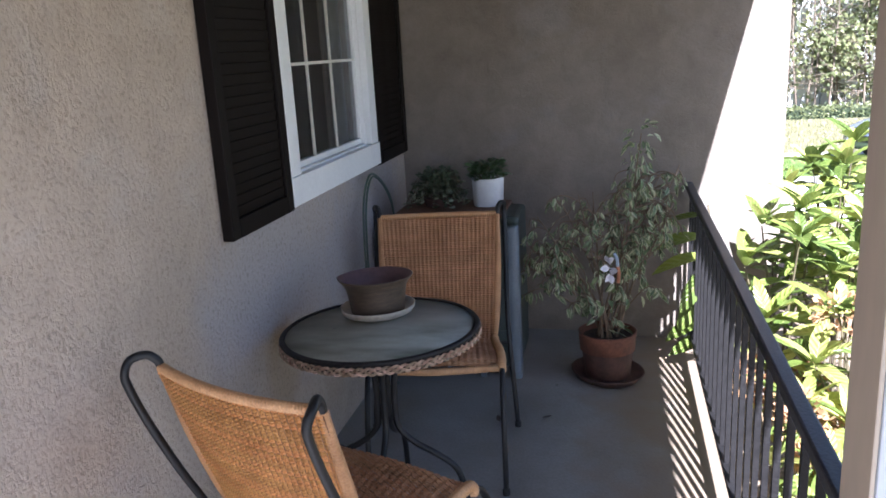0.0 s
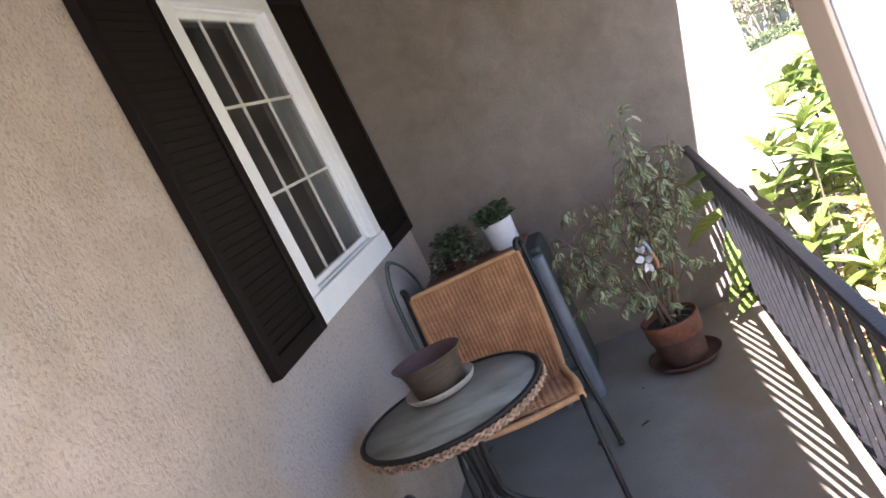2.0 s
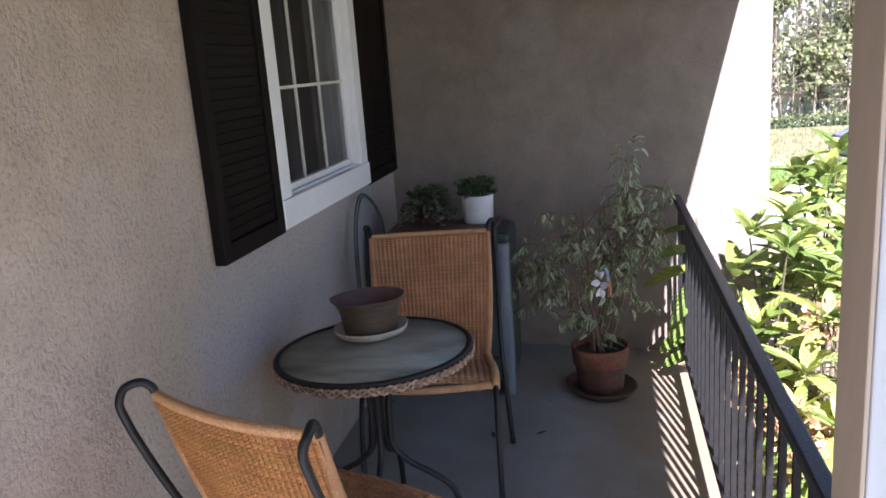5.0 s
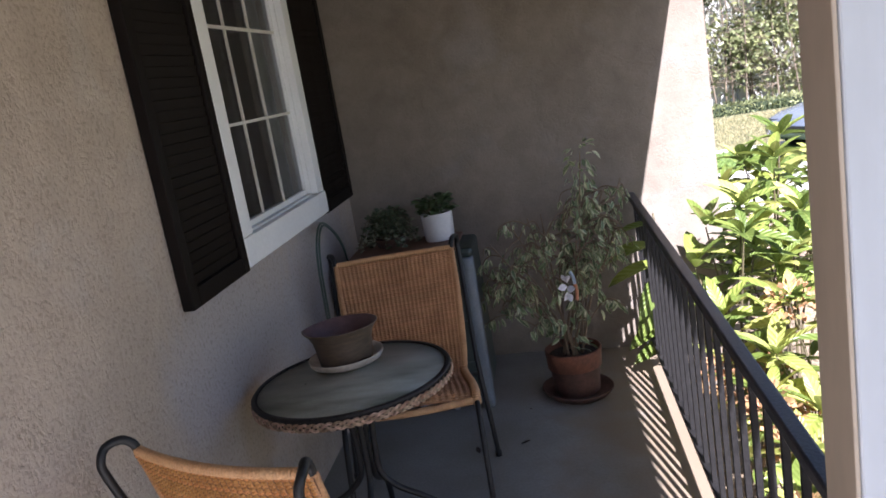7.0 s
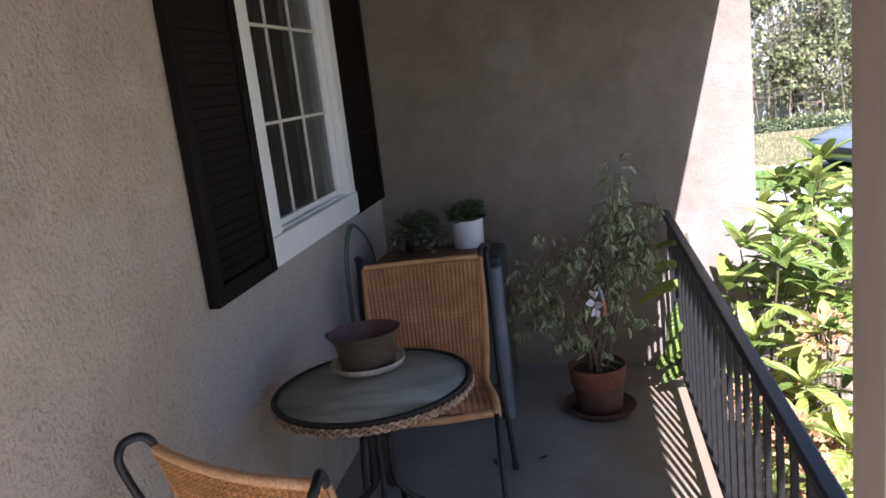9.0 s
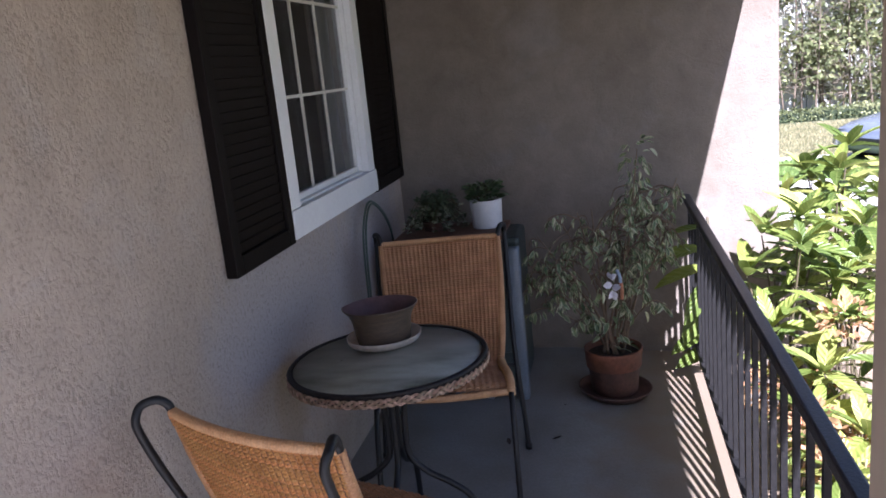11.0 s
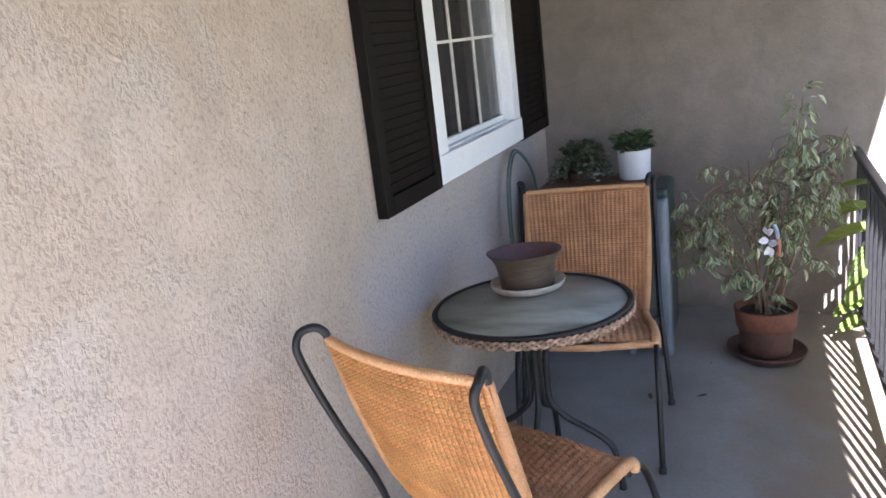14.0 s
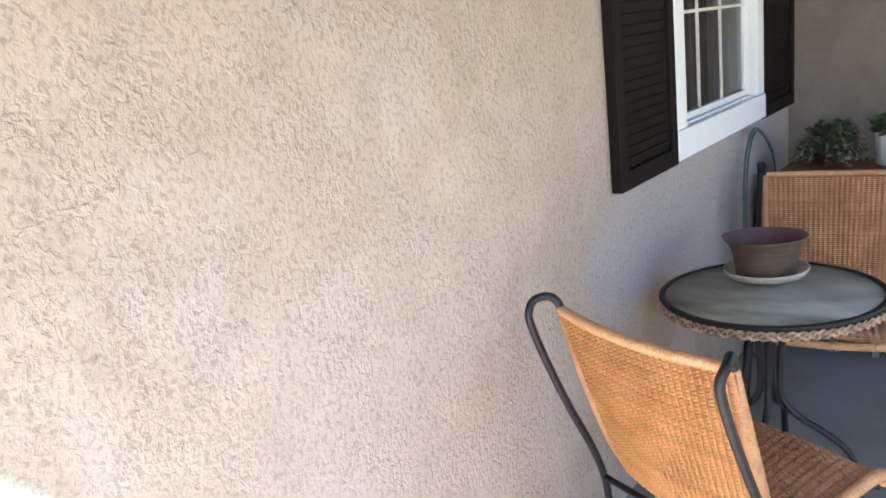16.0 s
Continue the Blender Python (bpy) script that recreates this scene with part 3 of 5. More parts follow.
def sloped(x0, x1, y0, y1, z0, z1, thick):
    """A flat slab from height z0 at x0 to z1 at x1."""
    bm = bmesh.new()
    v = [bm.verts.new(p) for y in (y0, y1) for p in ((x0, y, z0), (x1, y, z1), (x1, y, z1 + thick), (x0, y, z0 + thick))]
    for q in ((0, 1, 2, 3), (7, 6, 5, 4), (0, 4, 5, 1), (1, 5, 6, 2), (2, 6, 7, 3), (3, 7, 4, 0)):
        bm.faces.new([v[k] for k in q])
    return bm


# unseen: eave follows the wall's shadow line; reach over the camera added for shade
tagged(part("ceiling", sloped(0.0, 1.85, -3.21, BACK, 2.72, 2.06, 0.03), CEILING_PAINT), "unseen brown porch ceiling, sloping out, dark to hold down bounce light", "ceiling", kind="structure")
roof = thing("porch_roof", pose(0, 0, 0), "unseen low dark-shingled porch roof with a pale fascia, lengthened for shade", "roof")
part("roof_deck", sloped(-0.2, 1.91, -3.25, BACK + 0.3, 2.93, 2.19, 0.06), ROOFING, roof)
part("fascia", boxed(1.853, 1.890, -3.21, BACK - 0.003, 2.000, 2.185), WHITE_TRIM, roof, "pale painted fascia board")
# unseen; its edge bounds the sunlit patch on the near wall
part("end_fascia", sloped(0.0, 1.85, -3.247, -3.212, 2.642, 2.082, 0.12), WHITE_TRIM, roof, "pale painted fascia board")

# the room behind the window; its dimness is put into the near-black wall colour
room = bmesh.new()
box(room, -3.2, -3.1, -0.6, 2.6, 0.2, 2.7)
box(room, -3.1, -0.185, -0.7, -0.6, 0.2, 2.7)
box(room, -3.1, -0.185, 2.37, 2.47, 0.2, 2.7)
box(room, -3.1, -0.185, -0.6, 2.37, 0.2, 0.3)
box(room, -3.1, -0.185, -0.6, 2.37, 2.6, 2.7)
tagged(part("wall_room", room, ROOM_GLOOM), "room walls behind the window, their dimness put into a near-black colour", "wall", kind="structure")


# ---- window and shutters ----
def window():
    w = tagged(new("window_1"), "white-framed window with a cream grille of nine panes", "window", kind="structure")
    Y0, Y1, Z0, Z1 = 0.470, 1.531, 1.060, 2.420
    part("window_sill", boxed(0.001, 0.044, Y0, Y1 + 0.012, Z0, Z0 + 0.105, 0.003), WHITE_TRIM, w, "white painted bottom board")
    part("head_board", boxed(0.001, 0.040, Y0, Y1, Z1 - 0.105, Z1, 0.003), WHITE_TRIM, w)
    part("side_board", boxed(0.001, 0.040, Y0, Y0 + 0.092, Z0 + 0.107, Z1 - 0.107, 0.003), WHITE_TRIM, w)
    part("side_board", boxed(0.001, 0.040, Y1 - 0.092, Y1, Z0 + 0.107, Z1 - 0.107, 0.003), WHITE_TRIM, w)
    a, b, c, d = WIN

    def rim(name, x0, x1, inset, low, wide, label=""):
        bm = bmesh.new()
        foot = inset if inset < 0.01 else 0.030
        box(bm, x0, x1, a + inset, b - inset, c + foot, c + foot + low, 0.002)
        box(bm, x0, x1, a + inset, b - inset, d - foot - low, d - foot, 0.002)
        box(bm, x0, x1, a + inset, a + inset + wide, c + foot + low + 0.001, d - foot - low - 0.001, 0.002)
        box(bm, x0, x1, b - inset - wide, b - inset, c + foot + low + 0.001, d - foot - low - 0.001, 0.002)
        part(name, bm, WHITE_TRIM, w, label)
    rim("window_frame", -0.045, 0.012, 0.002, 0.026, 0.014, "stepped white vinyl frame")
    rim("sash", -0.040, -0.006, 0.017, 0.024, 0.014, "stepped white vinyl sash")
    ga, gb, gc, gd = a + 0.032, b - 0.032, c + 0.054, d - 0.054
    sy, sz = (gb - ga) / 3, (gd - gc) / 3
    pane_mesh = None
    for i in range(3):
        for j in range(3):
            m = pose(-0.025, ga + sy * (i + 0.5), gc + sz * (j + 0.5))
            if pane_mesh is None:
                pane_mesh = part("pane", boxed(-0.002, 0.002, -sy / 2 + 0.001, sy / 2 - 0.001, -sz / 2 + 0.001, sz / 2 - 0.001), PANE, w)
                pane_mesh.matrix_basis = m
                o = pane_mesh
            else:
                o = again("pane", pane_mesh, m, w)
            o.visible_shadow = False
    screen = part("insect_screen", boxed(-0.019, -0.018, ga - 0.004, gb + 0.004, gc - 0.004, gd + 0.004), SCREEN, w, "fine dark insect screen")
    screen.visible_shadow = False
    for i in (1, 2):
        my = (0.0, 0.832, 1.097)[i]
        part("muntin", boxed(-0.0155, -0.006, my - 0.0048, my + 0.0048, gc, gd), MUNTIN, w)
        part("muntin", boxed(-0.016, -0.0055, ga, gb, gc + sz * i - 0.0058, gc + sz * i + 0.0058), MUNTIN, w)


window()
curtain = bmesh.new()
folds = []
for k in range(61):
    y = 1.295 + 0.132 * k / 60
    folds.append((-0.088 + 0.012 * math.sin(k * 0.95) + 0.005 * math.sin(k * 2.3), y))
for (xa, ya), (xb, yb) in zip(folds, folds[1:]):
    q = [curtain.verts.new(v) for v in ((xa, ya, 1.15), (xb, yb, 1.15), (xb, yb, 2.33), (xa, ya, 2.33))]
    curtain.faces.new(q)
bmesh.ops.remove_doubles(curtain, verts=curtain.verts[:], dist=1e-5)
soft(tagged(part("curtain", curtain, CURTAIN), "pale sheer curtain drawn aside behind the window", "curtain"))


def shutter(y0, y1, label):
    z0, z1, t = 1.050, 2.430, 0.040
    s = thing("shutter", pose(0, y0, z0), label, "shutter", "shutters beside the window")
    w, h = y1 - y0, z1 - z0
    part("stile", boxed(0.001, t, 0.0, 0.048, 0, h, 0.004), BLACK_PAINT, s)
    part("stile", boxed(0.001, t, w - 0.048, w, 0, h, 0.004), BLACK_PAINT, s)
    part("bottom_rail", boxed(0.001, t, 0.049, w - 0.049, 0, 0.062, 0.004), BLACK_PAINT, s)
    part("top_rail", boxed(0.001, t, 0.049, w - 0.049, h - 0.062, h, 0.004), BLACK_PAINT, s)
    part("backing", boxed(0.001, 0.017, 0.049, w - 0.049, 0.063, h - 0.063), BLACK_PAINT, s)
    count, first = 38, None
    pitch = (h - 0.126) / count
    for k in range(count):
        m = pose(0.024, w / 2, 0.063 + pitch * (k + 0.5), 0, 9, 0)
        if first is None:
            first = part("louver", boxed(-0.004, 0.004, -w / 2 + 0.050, w / 2 - 0.050, -pitch * 0.56, pitch * 0.56, 0.002), BLACK_PAINT, s)
            first.matrix_basis = m
        else:
            again("louver", first, m, s)


shutter(0.0, 0.468, "tall black-brown louvered wooden shutter beside the window")
shutter(1.545, 2.072, "tall black-brown louvered wooden shutter near the wall corner")


# ---- post and railing ----
post = thing("porch_post", pose(1.595, -1.0, -0.041), "square porch post, front tinted sky-blue white, porch side tan with bounce warmth", "post")
part("shaft", boxed(-0.076, 0.08, -0.052, 0.08, 0.0, 2.175, 0.004), POST_PAINT, post)
part("side_board", boxed(-0.084, -0.077, -0.051, 0.08, 0.0, 2.175, 0.002), TAN_TRIM, post, "tan board facing the porch, warm bounce put into its colour")

RAIL_X, RAIL_TOP = 1.548, 0.842
rail = thing("railing", pose(RAIL_X, 0, 0), "dark painted metal porch railing with square balusters", "railing")
part("top_rail", boxed(-0.027, 0.012, -0.918, BACK - 0.002, RAIL_TOP - 0.034, RAIL_TOP, 0.006), RAIL_PAINT, rail, "blue-black handrail bar")
part("bottom_rail", boxed(-0.016, 0.016, -0.918, BACK - 0.002, 0.105, 0.130, 0.003), PICKET_PAINT, rail)
bal = None
for k in range(23):
    y = BACK - 0.07 - 0.130 * k
    if bal is None:
        bal = part("baluster", boxed(-0.008, 0.008, -0.008, 0.008, 0.128, RAIL_TOP - 0.032), PICKET_PAINT, rail)
        bal.matrix_basis = pose(0, y, 0)
    else:
        again("baluster", bal, pose(0, y, 0), rail)
for y in (-0.85, 2.08):
    part("foot", boxed(-0.012, 0.012, y - 0.012, y + 0.012, floor_z(RAIL_X), 0.106), PICKET_PAINT, rail)


# ---- rattan chairs ----
def sling(line, half, pitch=0.0100, warps=28, amp=0.0038, bow=0.0, fill=0.415, proud=0.0, thick=0.0030):
    """A woven sheet along a line of (y, z) points, between the side tubes: flat strands pass over and under upright warps, with gaps between.
    half: half the width at the start and at the end of the line."""
    pts = smooth_line([(0, y, z) for y, z in line], 30)
    length = [0.0]
    for a, b in zip(pts, pts[1:]):
        length.append(length[-1] + (b - a).length)

    def at(s):
        s = min(max(s, 0.0), length[-1])
        j = int(np.searchsorted(length, s, side="right")) - 1
        j = min(max(j, 0), len(pts) - 2)
        d = (pts[j + 1] - pts[j]).normalized()
        return pts[j] + d * (s - length[j]), Vector((1, 0, 0)).cross(d)

    def side(s):
        return half[0] + (half[1] - half[0]) * s / length[-1]

    rows = int(length[-1] / pitch)
    pitch = length[-1] / rows
    per = 4
    nu = warps * per
    verts, faces = [], []
    r = random.Random(5)
    for row in range(rows):
        wob, wid = r.uniform(-0.0006, 0.0006), pitch * r.uniform(fill - 0.03, fill + 0.03)
        slant = 0.75 * pitch
        base = len(verts)
        for iu in range(nu + 1):
            u = -1 + 2 * iu / nu
            way = (iu % per) / per
            over = abs(math.sin(math.pi * iu / per)) * 2 - 1
            h = amp * (over * 0.55 + 0.10 * math.cos(math.pi * (iu // per + row)))
            for lane, o in enumerate((-wid, 0.0, wid)):
                p, nrm = at((row + 0.5) * pitch + wob + o + slant * (way - 0.5) * (1 if iu % per else 0))
                q = p + nrm * (h + (0.0030 if lane == 1 else -0.0026) - bow * (1 - u * u))
                verts.append((u * side((row + 0.5) * pitch), q.y, q.z))
        for iu in range(nu):
            for lane in (0, 1):
                a = base + iu * 3 + lane
                faces.append((a, a + 3, a + 4, a + 1))
    strands = len(faces)
    steps = max(8, rows // 2)
    for k in range(warps + 1):
        u = -1 + 2 * k / warps
        base = len(verts)
        for i in range(steps + 1):
            p, nrm = at(length[-1] * i / steps)
            q = p - nrm * (bow * (1 - u * u))
            for o in (-thick, 0.0, thick):
                z = q + nrm * (proud + (0.0006 if o == 0 else 0.0))
                verts.append((u * side(length[-1] * i / steps) + o, z.y, z.z))
        for i in range(steps):
            for lane in (0, 1):
                a = base + i * 3 + lane
                faces.append((a, a + 1, a + 4, a + 3))
    return verts, faces, strands


def woven(name, sheet, mat, dark, parent, label):
    """A sling as one part: the strands in one material, the uprights that they pass over in a darker one that carries
    the valleys' shade.
    """
    verts, faces, strands = sheet
    me = bpy.data.meshes.new(name)
    me.from_pydata(verts, [], faces)
    me.polygons.foreach_set("use_smooth", [True] * len(faces))
    me.materials.append(mat)
    me.materials.append(dark)
    me.polygons.foreach_set("material_index", [0 if k < strands else 1 for k in range(len(faces))])
    ob = new(name, me)
    ob.parent = parent
    return tagged(ob, label, kind="stuff")


def wound(bm, pts, radius, turns, n=10, depth=0.0026):
    """A tube wound with cane: every turn stands out as a fine ring."""
    per = 4
    line = []
    length = [0.0]
    for a, b in zip(pts, pts[1:]):
        length.append(length[-1] + (b - a).length)
    total, j = length[-1], 0
    m = turns * per
    for i in range(m + 1):
        s = total * i / m
        while j < len(length) - 2 and length[j + 1] < s:
            j += 1
        line.append(pts[j].lerp(pts[j + 1], (s - length[j]) / max(1e-9, length[j + 1] - length[j])))
    wide = radius if callable(radius) else (lambda t: radius)
    return tube(bm, line, lambda t: wide(t) + depth * abs(math.sin(math.pi * t * turns)), n)


def rattan_chair(m, label):
    c = thing("rattan_chair", m, label, "chair", "rattan chairs at the table")
    H, LOW, R = 0.250, 0.222, 0.280      # half widths: top of the back, where back and seat meet, the tubes behind
    for s in (-1, 1):
        x, xl, xr = s * H, s * LOW, s * R
        front = smooth_line([(x, 0.305, 0.012), (x, 0.276, 0.20), (x, 0.205, 0.375), (x, 0.140, 0.430), (x, 0.07, 0.440)], 5)
        soft(part("front_leg", tube(bmesh.new(), front, 0.0105, 10), STEEL, c))
        rear = smooth_line([(x, -0.400, 0.897), (x + s * 0.004, -0.408, 0.920), (x + s * 0.014, -0.428, 0.937), (xr, -0.458, 0.932), (xr, -0.477, 0.907), (xr, -0.474, 0.873),
                            (xr, -0.44, 0.772), (xr, -0.375, 0.615), (xr, -0.305, 0.465), (xr + s * 0.006, -0.262, 0.34), (xr + s * 0.018, -0.238, 0.17), (xr + s * 0.028, -0.222, 0.012)], 6)
        soft(part("rear_leg", tube(bmesh.new(), rear, 0.0105, 10), STEEL, c, "black tubular leg hooked over the back"))
        for fx, y in ((x, 0.305), (xr + s * 0.028, -0.222)):
            lathe_bm = lathe(bmesh.new(), [(0, 0), (0.0135, 0), (0.0135, 0.02), (0.0115, 0.024), (0, 0.024)], 12)
            soft(part("foot_cap", lathe_bm, RUBBER, c)).matrix_basis = pose(fx, y, 0)
        up = smooth_line([(xl, -0.230, 0.402), (s * 0.233, -0.277, 0.50), (s * 0.246, -0.348, 0.71), (x, -0.400, 0.897)], 8)
        soft(part("upright", wound(bmesh.new(), up, lambda t: 0.0100 + 0.0050 * math.sin(math.pi * t ** 0.7), 70, depth=0.0016), RATTAN_WRAP, c, "upright thickly wound with pale cane"))
        run = smooth_line([(x, 0.140, 0.412), (x, 0.141, 0.431), (x, 0.108, 0.448), (s * 0.243, -0.01, 0.436), (s * 0.229, -0.15, 0.408), (xl, -0.230, 0.402)], 8)
        soft(part("seat_rail", wound(bmesh.new(), run, 0.0145, 56), RATTAN_PALE, c, "side rail wound with pale cane"))
    back = sling([(-0.236, 0.388), (-0.286, 0.50), (-0.355, 0.71), (-0.408, 0.892)], (LOW + 0.006, H + 0.008), bow=-0.026)
    woven("backrest", back, RATTAN, RATTAN_DARK, c, "woven golden-brown rattan back")
    face = sling([(-0.217, 0.398), (-0.265, 0.50), (-0.334, 0.71), (-0.388, 0.892)], (LOW + 0.006, H + 0.004), bow=-0.030, amp=0.0046, pitch=0.0075, fill=0.49, proud=0.0016, thick=0.0019)
    woven("backrest_face", face, RATTAN_RED, RATTAN_DARK, c, "red-brown woven face of the back")
    pan = sling([(0.136, 0.428), (0.104, 0.448), (-0.01, 0.435), (-0.15, 0.405), (-0.222, 0.398)], (H - 0.004, LOW - 0.004), bow=0.012, amp=0.0046, pitch=0.0085, fill=0.47, warps=20, proud=0.0010, thick=0.0020)
    woven("seat", pan, RATTAN_RED, RATTAN_DARK, c, "woven red-brown rattan seat")
    bend = [(u, -0.402 - 0.030 * (1 - u * u)) for u in (-1, -0.75, -0.5, -0.25, 0, 0.25, 0.5, 0.75, 1)]
    top = smooth_line([(u * H, y, 0.899 - 0.004 * (1 - u * u)) for u, y in bend], 5)
    soft(part("top_edge", wound(bmesh.new(), top, 0.0105, 62), RATTAN_PALE, c, "top edge wound with pale cane"))
    fr = smooth_line([(-H, 0.138, 0.426), (0, 0.141, 0.416), (H, 0.138, 0.426)], 8)
    soft(part("front_edge", wound(bmesh.new(), fr, 0.013, 60), RATTAN_PALE, c, "front edge wound with pale cane"))
    soft(part("cross_bar", tube(bmesh.new(), [Vector((-R, -0.270, 0.365)), Vector((R, -0.270, 0.365))], 0.009, 8), STEEL, c))
    soft(part("cross_bar", tube(bmesh.new(), [Vector((-H, 0.124, 0.412)), Vector((H, 0.124, 0.412))], 0.009, 8), STEEL, c))
    return c


near_chair = rattan_chair(pose(0.509, -0.307, 0, 0, 0, -20.9), "woven rattan chair with black tube frame, drawn up to the table")
far_chair = copy_thing(near_chair, pose(0.488, 0.663, 0, 0, 0, 188.6))
tagged(far_chair, "woven rattan chair with black tube frame, standing before the cabinet")


# ---- bistro table ----
TX, TY, TZ, TR = 0.395, 0.258, 0.690, 0.335
TILT = -1.2            # the top dips a little towards the wall
DIP = pose(0, 0, TZ) @ pose(0, 0, 0, -0.8, TILT, 0) @ pose(0, 0, -TZ)
table = thing("bistro_table", pose(TX, TY, 0), "round glass-topped bistro table with a braided rattan rim", "table")
soft(part("tabletop", lathe(bmesh.new(), [(0, TZ - 0.010), (TR - 0.015, TZ - 0.010), (TR - 0.015, TZ - 0.002), (0, TZ - 0.002)], 72), TABLE_GLASS, table, "grey-green pebbled glass with stains")).matrix_basis = DIP
soft(part("rim", lathe(bmesh.new(), [(TR - 0.018, TZ - 0.014), (TR - 0.018, TZ + 0.001), (TR - 0.016, TZ + 0.003), (TR - 0.004, TZ + 0.003), (TR + 0.002, TZ - 0.003), (TR - 0.001, TZ - 0.007), (TR - 0.004, TZ - 0.010), (TR - 0.004, TZ - 0.040), (TR - 0.010, TZ - 0.041), (TR - 0.010, TZ - 0.016), (TR - 0.018, TZ - 0.014)], 72), TABLE_RIM, table, "black painted steel rim")).matrix_basis = DIP
braid = bmesh.new()
PLAITS = 26
for phase in range(3):
    steps = PLAITS * 12
    for o in (-0.0021, 0.0021):
        pts = []
        for k in range(steps):
            a = 2 * math.pi * k / steps
            q = a * PLAITS + phase * 2 * math.pi / 3
            rr = TR + 0.0005 + 0.0034 * math.sin(2 * q)
            pts.append(Vector((rr * math.cos(a), rr * math.sin(a), TZ - 0.0240 + 0.0100 * math.sin(q) + o * 1.2)))
        tube(braid, pts, 0.0022, 6, closed=True)
tagged(soft(part("braid", braid, BRAID, table)), "plaited rattan band, worn pale", kind="stuff").matrix_basis = DIP
for k in range(4):
    a = radians(4 + 90 * k)
    ca, sa = math.cos(a), math.sin(a)
    prof = [(0.165, 0.676), (0.095, 0.655), (0.050, 0.60), (0.035, 0.51), (0.030, 0.40), (0.038, 0.324), (0.090, 0.267), (0.163, 0.225), (0.226, 0.178), (0.252, 0.124), (0.262, 0.06), (0.266, 0.008)]
    soft(part("leg", tube(bmesh.new(), smooth_line([(r * ca, r * sa, z) for r, z in prof], 5), 0.0112, 8), STEEL, table))
    foot = part("foot_cap", lathe(bmesh.new(), [(0, 0), (0.013, 0), (0.013, 0.018), (0.011, 0.022), (0, 0.022)], 12), RUBBER, table)
    foot.matrix_basis = pose(0.266 * ca, 0.266 * sa, 0)
for z, r in ((0.665, 0.10),):
    ring = [Vector((r * math.cos(2 * math.pi * k / 24), r * math.sin(2 * math.pi * k / 24), z)) for k in range(24)]
    soft(part("ring", tube(bmesh.new(), ring, 0.006, 6, closed=True), STEEL, table))

# the pot and saucer on the table
PX, PY = 0.345, 0.405
saucer = tagged(soft(part("saucer", lathe(bmesh.new(), [(0, 0.0), (0.100, 0.0), (0.104, 0.005), (0.122, 0.009), (0.129, 0.018), (0.133, 0.029), (0.133, 0.033), (0.128, 0.033), (0.120, 0.018), (0.098, 0.008), (0, 0.008)], 56), CREAM)),
                "cream glazed saucer on the glass table", "saucer")
saucer.matrix_basis = pose(PX, PY, TZ - 0.0022, -0.8, TILT, 0)
pot = thing("flower_pot", pose(PX, PY, TZ + 0.0063, -0.8, TILT, 0), "empty brown stoneware pot with a flared rim", "flower pot")
pinch = lambda a, r, z: 0.05 * r * math.cos(2 * a - 0.5) * (z / 0.13) ** 2 + 0.05 * r * math.exp(-((a - math.pi * 1.02) / 0.16) ** 2) * max(0, z / 0.13) ** 6
soft(part("body", lathe(bmesh.new(), [(0, 0), (0.090, 0.0), (0.094, 0.004), (0.097, 0.03), (0.098, 0.034), (0.101, 0.07), (0.105, 0.092), (0.114, 0.112), (0.125, 0.126), (0.127, 0.130), (0.124, 0.131)], 64, pinch), OLIVE_GLAZE, pot))
soft(part("inside", lathe(bmesh.new(), [(0.1238, 0.131), (0.116, 0.122), (0.098, 0.095), (0.090, 0.06), (0.085, 0.02), (0, 0.018)], 64, pinch), PURPLE_CLAY, pot, "bare purple-brown clay inside"))


# ---- cabinet behind the far chair, with pots on it ----
CX0, CX1, CY0, CY1, CZ = 0.10, 0.715, 1.42, 1.81, 0.80
cab = thing("storage_cabinet", pose(0, 0, 0), "dark green resin storage cabinet with blue-grey corner posts", "cabinet")
part("body", boxed(CX0, CX1, CY0, CY1, 0.055, CZ, 0.02), RESIN, cab)
soft(part("corner_post", boxed(CX1 - 0.055, CX1 + 0.008, CY0 - 0.02, CY0 + 0.045, 0.0, CZ - 0.03, 0.015), RESIN_GREY, cab, "blue-grey resin corner post"))
soft(part("corner_post", boxed(CX0 - 0.008, CX0 + 0.055, CY0 - 0.02, CY0 + 0.045, 0.0, CZ - 0.03, 0.015), RESIN_GREY, cab, "blue-grey resin corner post"))
part("post_cap", boxed(CX1 - 0.062, CX1 + 0.016, CY0 - 0.03, CY0 + 0.055, CZ - 0.028, CZ + 0.018, 0.020), RESIN, cab, "rounded dark green corner cap")
part("top_board", boxed(CX0 + 0.01, CX1 - 0.07, CY0 + 0.02, CY1, CZ + 0.001, CZ + 0.018, 0.003), BOARD, cab, "red-brown board on top")
for x in (0.20, 0.36, 0.53):
    part("foot", boxed(x - 0.014, x + 0.014, CY0 + 0.004, CY0 + 0.06, 0.0, 0.056), RESIN_GREY, cab)
for z in (0.24, 0.45, 0.64):
    part("panel_rib", boxed(CX0 + 0.06, CX1 - 0.06, CY0 - 0.006, CY0 + 0.002, z - 0.008, z + 0.008, 0.002), RESIN, cab)

TOP = CZ + 0.019
wp = thing("potted_plant", pose(0.545, 1.68, TOP), "leafy green houseplant in a white cylinder pot", "potted plant")
soft(part("pot", lathe(bmesh.new(), [(0, 0), (0.070, 0), (0.074, 0.004), (0.080, 0.135), (0.081, 0.140), (0.076, 0.140), (0.073, 0.118), (0, 0.118)], 40), WHITE_POT, wp, "white plastic pot"))
